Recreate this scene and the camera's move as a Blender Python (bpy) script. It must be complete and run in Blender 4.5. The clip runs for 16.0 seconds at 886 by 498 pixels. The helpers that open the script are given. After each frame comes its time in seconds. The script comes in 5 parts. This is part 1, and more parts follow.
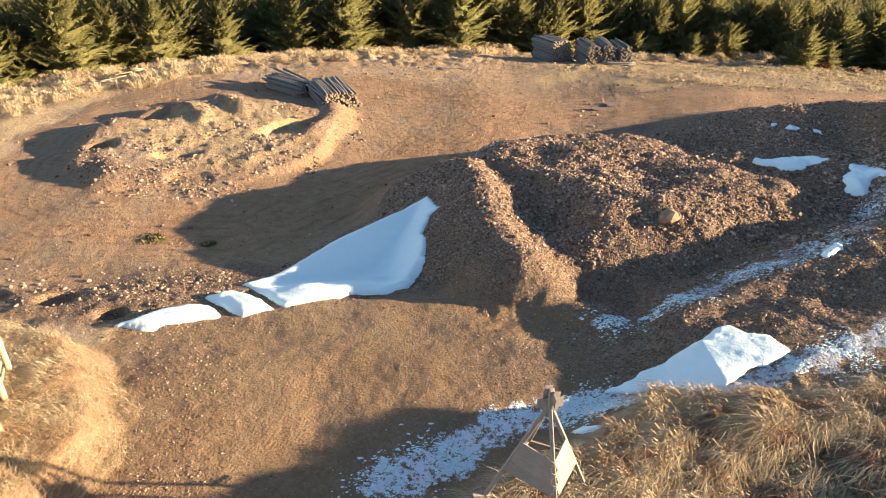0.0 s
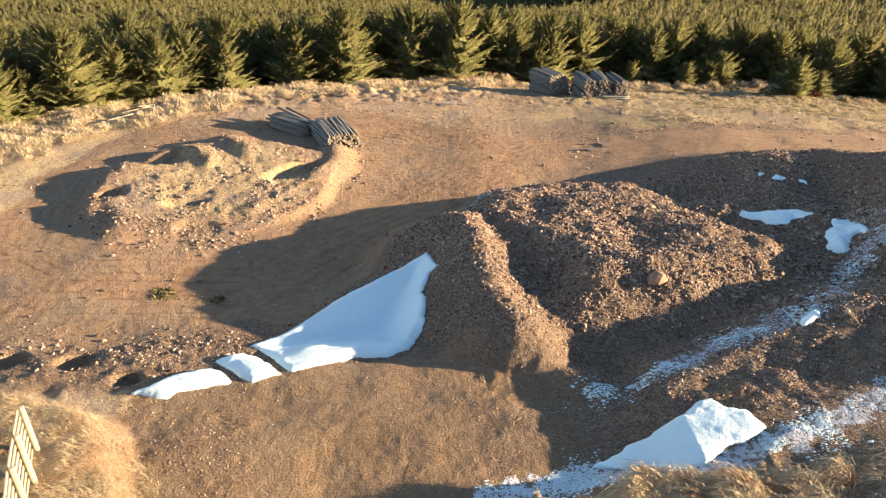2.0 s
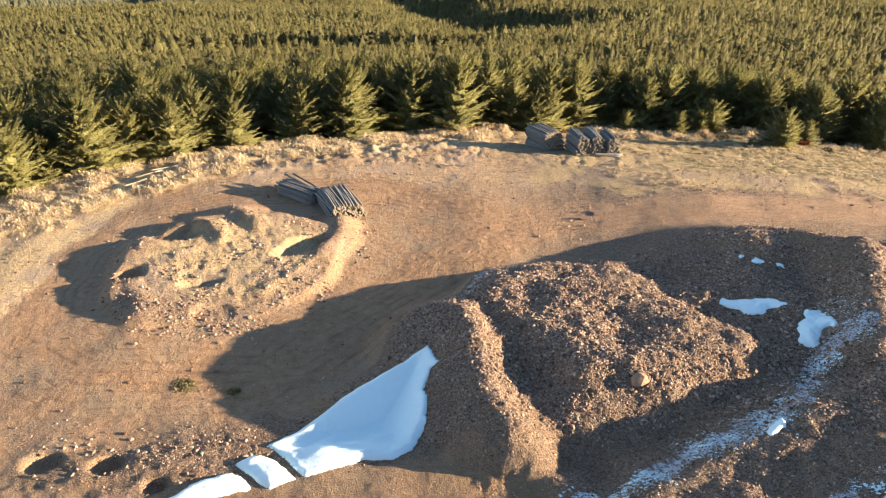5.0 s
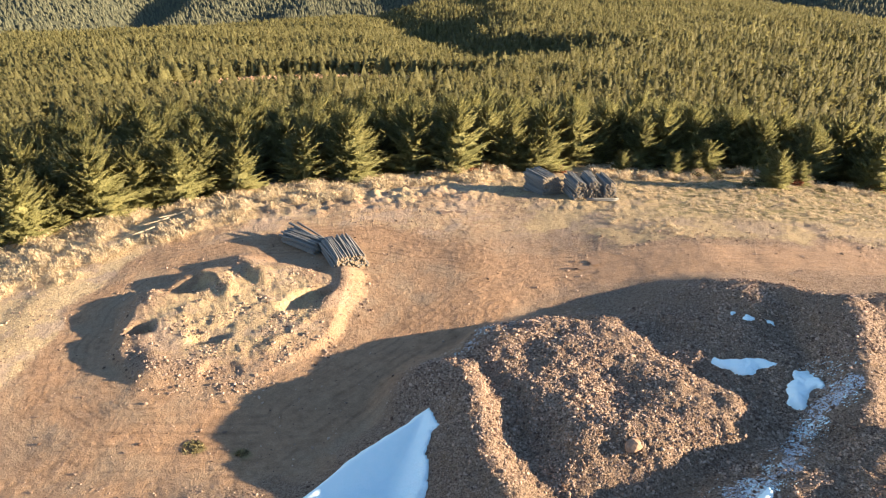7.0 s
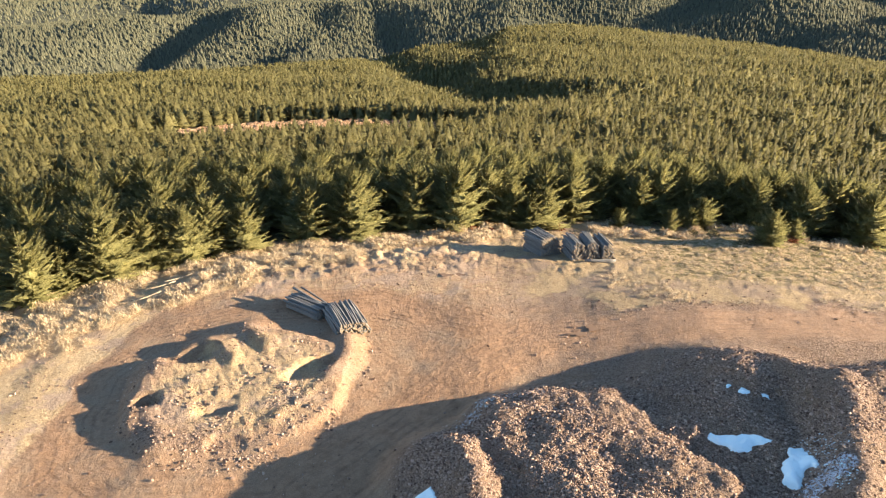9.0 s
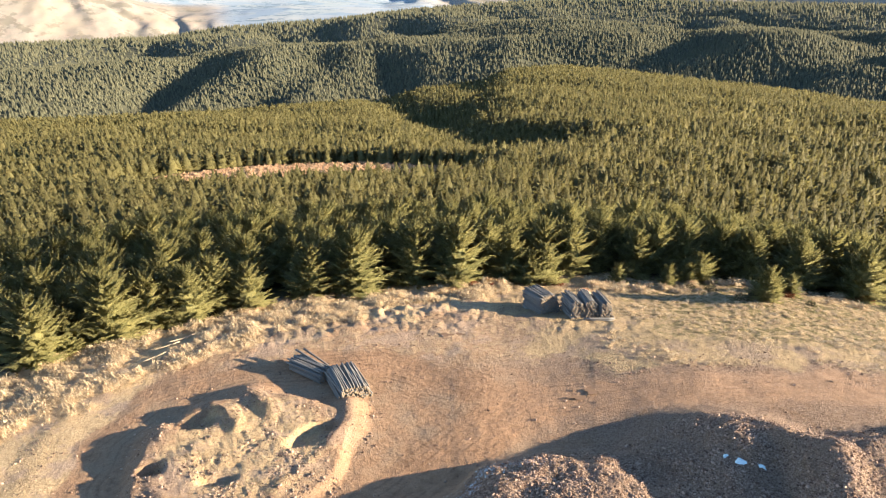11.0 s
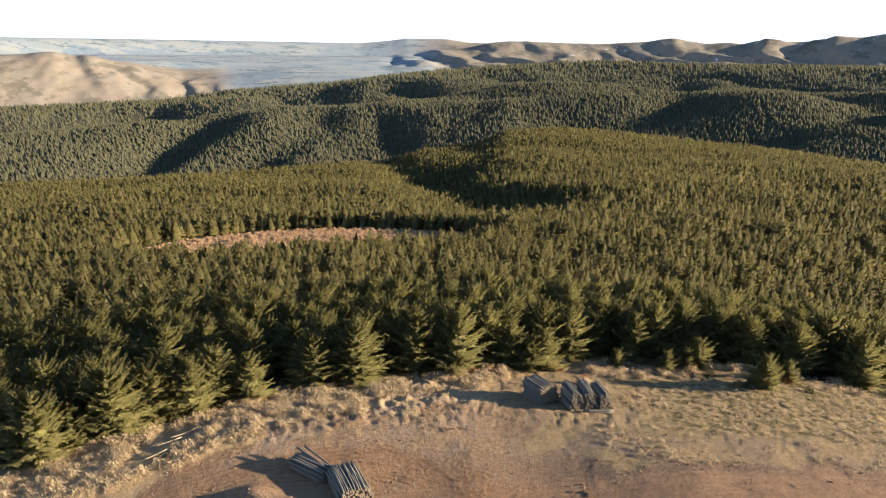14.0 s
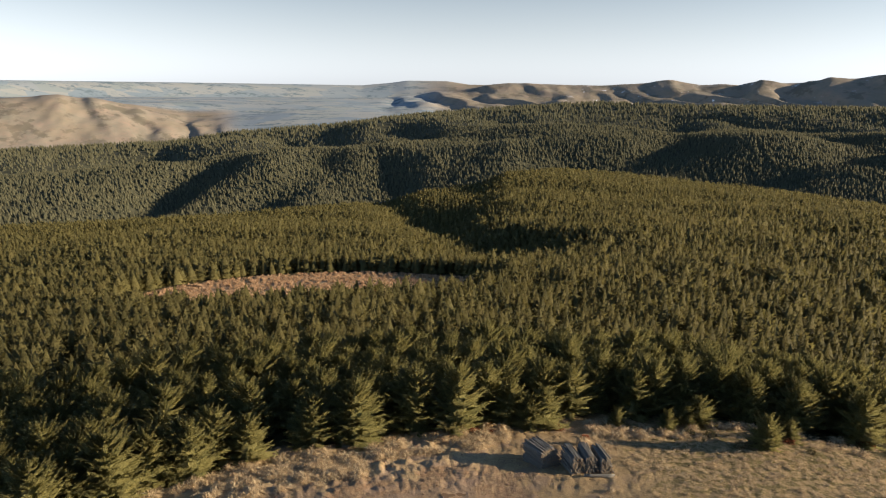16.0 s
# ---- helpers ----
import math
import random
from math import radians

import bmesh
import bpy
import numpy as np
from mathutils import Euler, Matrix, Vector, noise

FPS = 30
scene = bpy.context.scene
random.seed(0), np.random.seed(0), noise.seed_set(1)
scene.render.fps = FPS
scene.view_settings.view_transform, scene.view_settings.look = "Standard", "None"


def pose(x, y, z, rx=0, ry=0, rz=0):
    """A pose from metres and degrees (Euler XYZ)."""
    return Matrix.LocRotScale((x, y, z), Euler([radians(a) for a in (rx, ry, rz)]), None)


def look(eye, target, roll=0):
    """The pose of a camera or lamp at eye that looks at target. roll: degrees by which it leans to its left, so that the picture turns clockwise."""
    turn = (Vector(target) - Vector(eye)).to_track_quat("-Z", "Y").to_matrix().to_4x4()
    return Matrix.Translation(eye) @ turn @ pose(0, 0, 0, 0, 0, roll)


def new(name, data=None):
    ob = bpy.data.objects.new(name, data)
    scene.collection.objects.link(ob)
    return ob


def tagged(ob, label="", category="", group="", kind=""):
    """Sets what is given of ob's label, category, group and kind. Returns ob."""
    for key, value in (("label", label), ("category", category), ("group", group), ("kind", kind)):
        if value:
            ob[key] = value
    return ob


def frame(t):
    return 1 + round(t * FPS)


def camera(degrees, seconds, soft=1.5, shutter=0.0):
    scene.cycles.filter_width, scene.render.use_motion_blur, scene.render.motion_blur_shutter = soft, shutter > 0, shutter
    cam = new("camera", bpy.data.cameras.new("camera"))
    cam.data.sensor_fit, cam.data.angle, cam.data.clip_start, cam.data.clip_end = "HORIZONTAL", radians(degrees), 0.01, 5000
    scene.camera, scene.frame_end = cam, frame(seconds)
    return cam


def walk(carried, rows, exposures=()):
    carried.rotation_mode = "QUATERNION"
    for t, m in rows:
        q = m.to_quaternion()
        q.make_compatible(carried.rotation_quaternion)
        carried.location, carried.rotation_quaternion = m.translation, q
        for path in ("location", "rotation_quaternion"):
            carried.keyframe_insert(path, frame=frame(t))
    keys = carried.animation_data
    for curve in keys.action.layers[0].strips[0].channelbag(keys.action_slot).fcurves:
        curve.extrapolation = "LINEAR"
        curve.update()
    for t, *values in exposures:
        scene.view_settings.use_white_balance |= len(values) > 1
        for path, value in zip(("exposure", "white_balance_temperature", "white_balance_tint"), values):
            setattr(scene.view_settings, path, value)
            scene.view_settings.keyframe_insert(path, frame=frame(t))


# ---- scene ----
cam = camera(66.7, 16.0, 1.15)
METRES, EYE, TILT, LEAN, TURN = 24.0, 16.8, -30.7, -2.0, 0.0
ROWS = [
    (0.0, 0.0, 0.0, 0.0, 0.0, 0.0, -0.0),
    (0.5, 0.0009, -0.0149, 0.0254, 0.01, 0.13, 0.05),
    (1.0, 0.0019, -0.0294, 0.0515, 0.02, 0.25, 0.09),
    (1.5, 0.0027, -0.0441, 0.0768, 0.03, 0.37, 0.15),
    (2.0, 0.0034, -0.0584, 0.1009, 0.04, 0.49, 0.19),
    (2.5, 0.0042, -0.0754, 0.13, 0.04, 0.62, 0.25),
    (3.0, 0.0053, -0.0951, 0.1632, 0.06, 0.75, 0.32),
    (3.5, 0.006, -0.1145, 0.1968, 0.09, 0.87, 0.4),
    (4.0, 0.0076, -0.1341, 0.2301, 0.13, 1.0, 0.46),
    (6.5, 0.0116, -0.2212, 0.3778, 0.24, 1.84, 0.74),
    (7.0, 0.0123, -0.2357, 0.4033, 0.27, 2.64, 0.78),
    (7.5, 0.0124, -0.2516, 0.429, 0.31, 3.45, 0.82),
    (8.0, 0.0134, -0.2665, 0.4543, 0.34, 4.27, 0.86),
    (8.5, 0.0148, -0.2817, 0.4798, 0.35, 5.05, 0.89),
    (9.0, 0.0157, -0.2967, 0.5046, 0.4, 5.84, 0.94),
    (11.5, 0.0217, -0.3755, 0.6245, 0.52, 9.72, 1.09),
    (12.0, 0.0232, -0.3913, 0.6497, 0.55, 10.51, 1.11),
    (12.5, 0.0243, -0.4069, 0.6748, 0.57, 11.31, 1.14),
    (13.0, 0.0261, -0.4236, 0.6998, 0.6, 12.11, 1.17),
    (13.5, 0.0274, -0.4398, 0.7255, 0.61, 12.92, 1.2),
    (14.0, 0.029, -0.4563, 0.7508, 0.62, 13.75, 1.23),
    (14.5, 0.0306, -0.4728, 0.7762, 0.64, 14.58, 1.26),
    (15.0, 0.0325, -0.4892, 0.8012, 0.66, 15.4, 1.28),
    (15.5, 0.0341, -0.5051, 0.8269, 0.68, 16.21, 1.3),
    (16.0, 0.0358, -0.5215, 0.8521, 0.7, 17.03, 1.33),
]
EXPOSURES = [(0.0, 2.15, 6650, 10), (4.0, 2.25, 6400, 10), (9.0, 2.39, 6000, 10), (12.5, 2.18, 5850, 10), (14.0, 1.56, 6050, 10), (16.0, 0.98, 6250, 10)]
walk(cam, [(t, pose(0, 0, EYE, TILT, LEAN, TURN) @ pose(METRES * x, METRES * y, METRES * z, 90 + pitch, roll, yaw)) for t, x, y, z, yaw, pitch, roll in ROWS], EXPOSURES)

# ---- sky, sun ----
SUN_HEIGHT, SUN_SIDE = 13.6, -5.0      # degrees above the horizon; degrees from +x towards +y
world = bpy.data.worlds.new("sky")
scene.world = world
world.use_nodes = True
wn = world.node_tree.nodes
sky = wn.new("ShaderNodeTexSky")
sky.sky_type = "NISHITA"
sky.sun_disc = False
sky.sun_elevation = radians(SUN_HEIGHT)
sky.sun_rotation = radians(90 - SUN_SIDE)
sky.altitude = 500
sky.air_density, sky.dust_density, sky.ozone_density = 1.0, 0.3, 1.5
wn["Background"].inputs["Strength"].default_value = 0.045
tint = wn.new("ShaderNodeMix")
tint.data_type, tint.blend_type = "RGBA", "MULTIPLY"
tint.inputs[0].default_value = 1.0
tint.inputs[7].default_value = (0.85, 1.08, 1.26, 1)
world.node_tree.links.new(sky.outputs[0], tint.inputs[6])
# thin milky air towards the horizon
grey, milk, up, low = wn.new("ShaderNodeRGBToBW"), wn.new("ShaderNodeMix"), wn.new("ShaderNodeSeparateXYZ"), wn.new("ShaderNodeMapRange")
pale = wn.new("ShaderNodeMix")
pale.data_type, pale.blend_type = "RGBA", "MULTIPLY"
pale.inputs[0].default_value = 1.0
pale.inputs[7].default_value = (2.04, 2.09, 2.13, 1)
milk.data_type = "RGBA"
world.node_tree.links.new(wn.new("ShaderNodeTexCoord").outputs["Generated"], up.inputs[0])
world.node_tree.links.new(up.outputs[2], low.inputs[0])
for socket, value in zip(low.inputs[1:5], (0.0, 0.28, 0.95, 0.12)):
    socket.default_value = value
world.node_tree.links.new(low.outputs[0], milk.inputs[0])
world.node_tree.links.new(tint.outputs[2], grey.inputs[0])
world.node_tree.links.new(grey.outputs[0], pale.inputs[6])
world.node_tree.links.new(tint.outputs[2], milk.inputs[6])
world.node_tree.links.new(pale.outputs[2], milk.inputs[7])
world.node_tree.links.new(milk.outputs[2], wn["Background"].inputs["Color"])
sun = new("sun", bpy.data.lights.new("sun", "SUN"))
sun.data.energy, sun.data.angle, sun.data.color = 5.0, radians(0.6), (1.0, 0.77, 0.51)
sun_dir = Vector((math.cos(radians(SUN_HEIGHT)) * math.cos(radians(SUN_SIDE)), math.cos(radians(SUN_HEIGHT)) * math.sin(radians(SUN_SIDE)), math.sin(radians(SUN_HEIGHT))))
sun.matrix_world = look(sun_dir * 200, (0, 0, 0))

# ---- materials ----


class Nodes:
    """A small writer of node materials."""

    def __init__(self, name):
        self.mat = bpy.data.materials.new(name)
        self.mat.use_nodes = True
        self.tree = self.mat.node_tree
        self.bsdf = self.tree.nodes["Principled BSDF"]
        self.bsdf.inputs["Specular IOR Level"].default_value = 0.25

    def add(self, kind, **values):
        n = self.tree.nodes.new("ShaderNode" + kind)
        for k, v in values.items():
            n.inputs[k].default_value = v
        return n

    def link(self, a, b):
        self.tree.links.new(a, b)

    def coords(self):
        return self.add("TexCoord").outputs["Object"]

    def noise(self, scale, detail=4, rough=0.6, co=None):
        n = self.add("TexNoise", Scale=scale, Detail=detail, Roughness=rough)
        self.link(co or self.coords(), n.inputs["Vector"])
        return n.outputs["Fac"]

    def cells(self, scale, feature="F1", co=None):
        n = self.add("TexVoronoi", Scale=scale)
        n.feature = feature
        self.link(co or self.coords(), n.inputs["Vector"])
        return n

    def ramp(self, fac, *stops):
        n = self.add("ValToRGB")
        e = n.color_ramp.elements
        while len(e) < len(stops):
            e.new(0.5)
        for s, (p, c) in zip(e, stops):
            s.position = p
            s.color = (*c, 1) if len(c) == 3 else c
        self.link(fac, n.inputs["Fac"])
        return n.outputs["Color"]

    def mix(self, fac, a, b, mode="MIX"):
        n = self.tree.nodes.new("ShaderNodeMix")
        n.data_type, n.blend_type = "RGBA", mode
        for k, v in ((0, fac), (6, a), (7, b)):
            if hasattr(v, "is_linked"):
                self.link(v, n.inputs[k])
            elif k == 0:
                n.inputs[k].default_value = v
            else:
                n.inputs[k].default_value = (*v, 1)
        return n.outputs[2]

    def math(self, op, a, b=0.0, clamp=False):
        n = self.tree.nodes.new("ShaderNodeMath")
        n.operation, n.use_clamp = op, clamp
        for k, v in ((0, a), (1, b)):
            if hasattr(v, "is_linked"):
                self.link(v, n.inputs[k])
            else:
                n.inputs[k].default_value = v
        return n.outputs[0]

    def step(self, v, lo, hi):
        n = self.add("MapRange")
        n.interpolation_type = "SMOOTHSTEP"
        self.link(v, n.inputs["Value"])
        n.inputs["From Min"].default_value, n.inputs["From Max"].default_value = lo, hi
        return n.outputs["Result"]

    def attribute(self, name):
        n = self.add("Attribute")
        n.attribute_name = name
        return n

    def split(self, colour):
        n = self.add("SeparateColor")
        self.link(colour, n.inputs[0])
        return n.outputs

    def bump(self, *layers):
        """layers: (height, strength, distance)"""
        last = None
        for h, s, d in layers:
            n = self.add("Bump", Strength=s, Distance=d)
            self.link(h, n.inputs["Height"])
            if last:
                self.link(last, n.inputs["Normal"])
            last = n.outputs["Normal"]
        self.link(last, self.bsdf.inputs["Normal"])

    def done(self, colour, rough=0.9):
        if hasattr(colour, "is_linked"):
            self.link(colour, self.bsdf.inputs["Base Color"])
        else:
            self.bsdf.inputs["Base Color"].default_value = (*colour, 1)
        if hasattr(rough, "is_linked"):
            self.link(rough, self.bsdf.inputs["Roughness"])
        else:
            self.bsdf.inputs["Roughness"].default_value = rough
        return self.mat


def ground_material():
    m = Nodes("ground")
    a, b, c = (m.split(m.attribute(k).outputs["Color"]) for k in ("cover", "damp", "far"))
    grass, stony, moss = a[0], a[1], a[2]
    frost, road, floor = b[0], b[1], b[2]
    bare, fields, snowy = c[0], c[1], c[2]
    fine, mid, broad = m.noise(14, 6, 0.7), m.noise(2.2, 5, 0.65), m.noise(0.35, 4, 0.6)
    soil = m.ramp(mid, (0.25, (0.18, 0.110, 0.060)), (0.5, (0.295, 0.184, 0.104)), (0.8, (0.405, 0.268, 0.162)))
    soil = m.mix(m.step(broad, 0.38, 0.68), soil, m.ramp(fine, (0.3, (0.19, 0.128, 0.078)), (0.75, (0.41, 0.30, 0.19))))
    track = m.ramp(m.noise(1.1, 5, 0.6), (0.3, (0.215, 0.125, 0.067)), (0.7, (0.37, 0.226, 0.126)))
    soil = m.mix(m.math("MULTIPLY", road, 0.75), soil, track)
    lane = m.attribute("lane").outputs["Fac"]
    wave = m.math("SINE", m.math("ADD", m.math("MULTIPLY", lane, 9.0), m.math("MULTIPLY", m.noise(0.25, 4, 0.6), 7.0)))
    worn = m.math("MULTIPLY", m.math("MULTIPLY", m.step(wave, 0.1, 1.0), m.step(m.noise(0.5, 5, 0.7), 0.4, 0.6)), m.step(lane, 4.5, 2.5))
    soil = m.mix(m.math("MULTIPLY", worn, 0.42), soil, (0.13, 0.075, 0.042))
    damp = m.math("MULTIPLY", m.step(m.noise(0.16, 5, 0.6), 0.52, 0.7), road)
    soil = m.mix(m.math("MULTIPLY", damp, 0.45), soil, (0.12, 0.07, 0.036))
    # browner, darker soil on the slope in front
    dark_earth = m.ramp(m.noise(0.9, 6, 0.65), (0.3, (0.135, 0.085, 0.044)), (0.55, (0.20, 0.128, 0.066)), (0.75, (0.27, 0.18, 0.098)))
    soil = m.mix(m.math("MULTIPLY", m.attribute("earth").outputs["Fac"], 0.5), soil, dark_earth)
    cell = m.cells(7.5)
    grit = m.mix(0.6, m.ramp(m.split(cell.outputs["Color"])[0], (0.0, (0.155, 0.092, 0.062)), (0.5, (0.325, 0.21, 0.142)), (1.0, (0.55, 0.40, 0.285))), m.ramp(m.noise(30, 3), (0.3, (0.16, 0.11, 0.075)), (0.7, (0.44, 0.315, 0.215))))
    col = m.mix(m.math("MULTIPLY", stony, m.step(m.noise(0.8, 5, 0.7), 0.25, 0.55)), soil, grit)
    chip = m.split(m.cells(19).outputs["Color"])[0]
    chips = m.math("ADD", m.math("MULTIPLY", stony, 0.45), 0.2)
    col = m.mix(m.math("MULTIPLY", m.step(chip, 0.80, 0.86), chips), col, (0.43, 0.31, 0.205))
    col = m.mix(m.math("MULTIPLY", m.step(chip, 0.20, 0.14), chips), col, (0.085, 0.055, 0.035))
    straw = m.ramp(m.noise(5, 6, 0.75), (0.25, (0.25, 0.168, 0.085)), (0.5, (0.47, 0.345, 0.187)), (0.78, (0.66, 0.53, 0.32)))
    col = m.mix(m.math("MULTIPLY", m.step(m.math("ADD", grass, m.math("MULTIPLY", m.math("SUBTRACT", m.noise(1.6, 6, 0.75), 0.5), 0.9)), 0.3, 0.6), 0.95), col, straw)
    scrub = m.math("MULTIPLY", m.step(m.noise(0.45, 6, 0.75), 0.52, 0.66), m.step(grass, 0.15, 0.4))
    col = m.mix(m.math("MULTIPLY", scrub, 0.32), col, m.ramp(m.noise(6, 5, 0.7), (0.3, (0.10, 0.065, 0.04)), (0.7, (0.24, 0.17, 0.10))))
    green = m.ramp(m.noise(3, 5, 0.7), (0.3, (0.10, 0.09, 0.03)), (0.7, (0.22, 0.19, 0.07)))
    col = m.mix(m.math("MULTIPLY", moss, m.step(m.noise(0.9, 6, 0.7), 0.42, 0.6)), col, green)
    pinkish = m.ramp(m.noise(7, 6, 0.75), (0.3, (0.20, 0.14, 0.10)), (0.7, (0.46, 0.35, 0.26)))
    col = m.mix(m.math("MULTIPLY", m.step(m.noise(0.22, 6, 0.7), 0.48, 0.60), m.math("MULTIPLY", m.math("MULTIPLY", m.step(grass, 0.1, 0.5), 0.75), m.math("SUBTRACT", 1.0, moss))), col, pinkish)
    litter = m.ramp(m.noise(0.6, 6, 0.7), (0.3, (0.035, 0.035, 0.014)), (0.7, (0.07, 0.065, 0.025)))
    col = m.mix(floor, col, litter)
    roof = m.ramp(m.noise(0.09, 7, 0.8), (0.3, (0.05, 0.054, 0.034)), (0.7, (0.085, 0.086, 0.054)))
    col = m.mix(m.attribute("canopy").outputs["Fac"], col, roof)
    rime = m.step(m.math("ADD", m.math("MULTIPLY", frost, 0.74), m.math("MULTIPLY", m.math("SUBTRACT", m.noise(4.5, 8, 0.85), 0.5), 2.2)), 0.64, 0.70)
    col = m.mix(m.math("MULTIPLY", rime, m.step(frost, 0.02, 0.25)), col, (0.78, 0.82, 0.88))
    # bare hills and farmland far off
    tan = m.ramp(m.noise(0.014, 10, 0.75), (0.3, (0.21, 0.21, 0.175)), (0.5, (0.28, 0.25, 0.205)), (0.7, (0.345, 0.27, 0.22)))
    tan = m.mix(m.math("MULTIPLY", m.step(m.noise(0.010, 8, 0.68), 0.52, 0.58), 0.6), tan, (0.115, 0.112, 0.085))
    tan = m.mix(m.math("MULTIPLY", m.step(m.noise(0.0045, 5, 0.6), 0.45, 0.62), 0.55), tan, (0.285, 0.245, 0.18))
    col = m.mix(bare, col, tan)
    stretch = m.add("Mapping")
    stretch.inputs["Scale"].default_value = (0.4, 1, 1)
    m.link(m.coords(), stretch.inputs["Vector"])
    wide = stretch.outputs[0]
    # plots and hedges hold the blue-grey haze of distance in their base colours
    plots = m.cells(0.016, co=wide)
    hazy_plot = m.ramp(m.split(plots.outputs["Color"])[1], (0.0, (0.25, 0.325, 0.39)), (0.4, (0.31, 0.365, 0.41)), (0.8, (0.385, 0.41, 0.405)), (1.0, (0.285, 0.35, 0.375)))
    hazy_hedge = m.step(m.math("ADD", m.noise(0.014, 7, 0.75, wide), m.math("MULTIPLY", m.noise(0.09, 3, 0.6, wide), 0.35)), 0.71, 0.77)
    hazy_plot = m.mix(hazy_hedge, hazy_plot, (0.16, 0.225, 0.27))
    col = m.mix(fields, col, hazy_plot)
    col = m.mix(m.math("MULTIPLY", snowy, m.step(m.noise(0.012, 7, 0.75), 0.61, 0.65)), col, (0.8, 0.83, 0.88))
    pebbles = m.math("MULTIPLY", m.noise(17, 5, 0.8), m.math("ADD", stony, 0.15))
    big = m.math("MULTIPLY", m.cells(5.0).outputs["Distance"], m.math("MULTIPLY", stony, -1.0))
    small = m.math("MULTIPLY", m.cells(13.0).outputs["Distance"], m.math("SUBTRACT", -0.25, stony))
    rut = m.math("MULTIPLY", worn, -1.0)
    m.bump((rut, 0.4, 0.03), (mid, 0.7, 0.2), (pebbles, 1.0, 0.13), (big, 0.8, 0.10), (small, 1.0, 0.07), (fine, 0.8, 0.05))
    return m.done(col, 0.93)


def needle_material(name, dark, light, brown, mottle=3.0):
    m = Nodes(name)
    g = m.add("NewGeometry").outputs["Random Per Island"]
    o = m.add("ObjectInfo").outputs["Random"]
    col = m.ramp(g, (0.0, dark), (0.5, tuple((p + q) / 2 for p, q in zip(dark, light))), (1.0, light))
    col = m.mix(m.math("MULTIPLY", m.step(m.noise(0.11, 3, 0.6), 0.45, 0.75), 0.6), col, brown)
    col = m.mix(m.math("MULTIPLY", o, 0.3), col, light)
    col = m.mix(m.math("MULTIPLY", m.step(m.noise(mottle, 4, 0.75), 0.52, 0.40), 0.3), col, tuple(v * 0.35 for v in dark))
    thin = m.add("BsdfTranslucent")
    m.link(col, thin.inputs["Color"])
    both = m.add("MixShader", Fac=0.36)
    m.bump((m.noise(mottle * 1.6, 4, 0.8), 1.0, 0.5))
    m.link(m.bsdf.outputs[0], both.inputs[1])
    m.link(thin.outputs[0], both.inputs[2])
    m.link(both.outputs[0], m.tree.nodes["Material Output"].inputs["Surface"])
    return m.done(col, 0.7)


def plain_material(name, lo, hi, scale, rough=0.85, bump=0.02, island=0.0):
    m = Nodes(name)
    n = m.noise(scale, 6, 0.7)
    if island:
        n = m.math("ADD", m.math("MULTIPLY", n, 1 - island), m.math("MULTIPLY", m.add("NewGeometry").outputs["Random Per Island"], island))
    col = m.ramp(n, (0.25, lo), (0.75, hi))
    col = m.mix(m.math("MULTIPLY", m.add("ObjectInfo").outputs["Random"], 0.3), col, lo)
    if bump:
        m.bump((m.noise(scale * 6, 4, 0.7), 0.5, bump))
    return m.done(col, rough)


def straw_material(name, rust, dim=1.0, bleach=1.0):
    m = Nodes(name)
    g = m.add("NewGeometry").outputs["Random Per Island"]
    col = m.ramp(g, (0.0, tuple(bleach * v for v in (0.27, 0.185, 0.10))), (0.5, tuple(bleach * v for v in (0.46, 0.35, 0.205))), (1.0, tuple(bleach * v for v in (0.64, 0.53, 0.345))))
    col = m.mix(1 - dim, col, (0.12, 0.075, 0.04))
    rusty = m.ramp(g, (0.0, (0.11, 0.06, 0.032)), (1.0, (0.45, 0.28, 0.155)))
    col = m.mix(m.math("MULTIPLY", m.step(m.noise(0.9, 4, 0.7), 0.48, 0.62), rust), col, rusty)
    return m.done(col, 0.8)


def snow_material():
    m = Nodes("snow")
    n = m.noise(2.0, 5, 0.6)
    col = m.ramp(n, (0.2, (0.73, 0.91, 0.91)), (0.8, (0.82, 0.94, 0.93)))
    col = m.mix(m.math("MULTIPLY", m.step(m.noise(1.3, 7, 0.8), 0.66, 0.74), 0.4), col, (0.45, 0.37, 0.28))
    m.bump((m.noise(3, 4, 0.6), 0.5, 0.06), (m.noise(9, 4, 0.7), 0.6, 0.05), (m.noise(40, 3, 0.6), 0.4, 0.012))
    m.bsdf.inputs["Subsurface Weight"].default_value = 0.0
    return m.done(col, 0.6)


def wood_material(name, lo, hi, rings=9.0):
    m = Nodes(name)
    mp = m.add("Mapping")
    mp.inputs["Scale"].default_value = (6, 6, 0.6)
    m.link(m.coords(), mp.inputs["Vector"])
    n = m.noise(rings, 6, 0.7, mp.outputs[0])
    col = m.ramp(n, (0.3, lo), (0.7, hi))
    col = m.mix(m.math("MULTIPLY", m.add("ObjectInfo").outputs["Random"], 0.6), col, lo)
    m.bump((n, 0.5, 0.01))
    return m.done(col, 0.85)


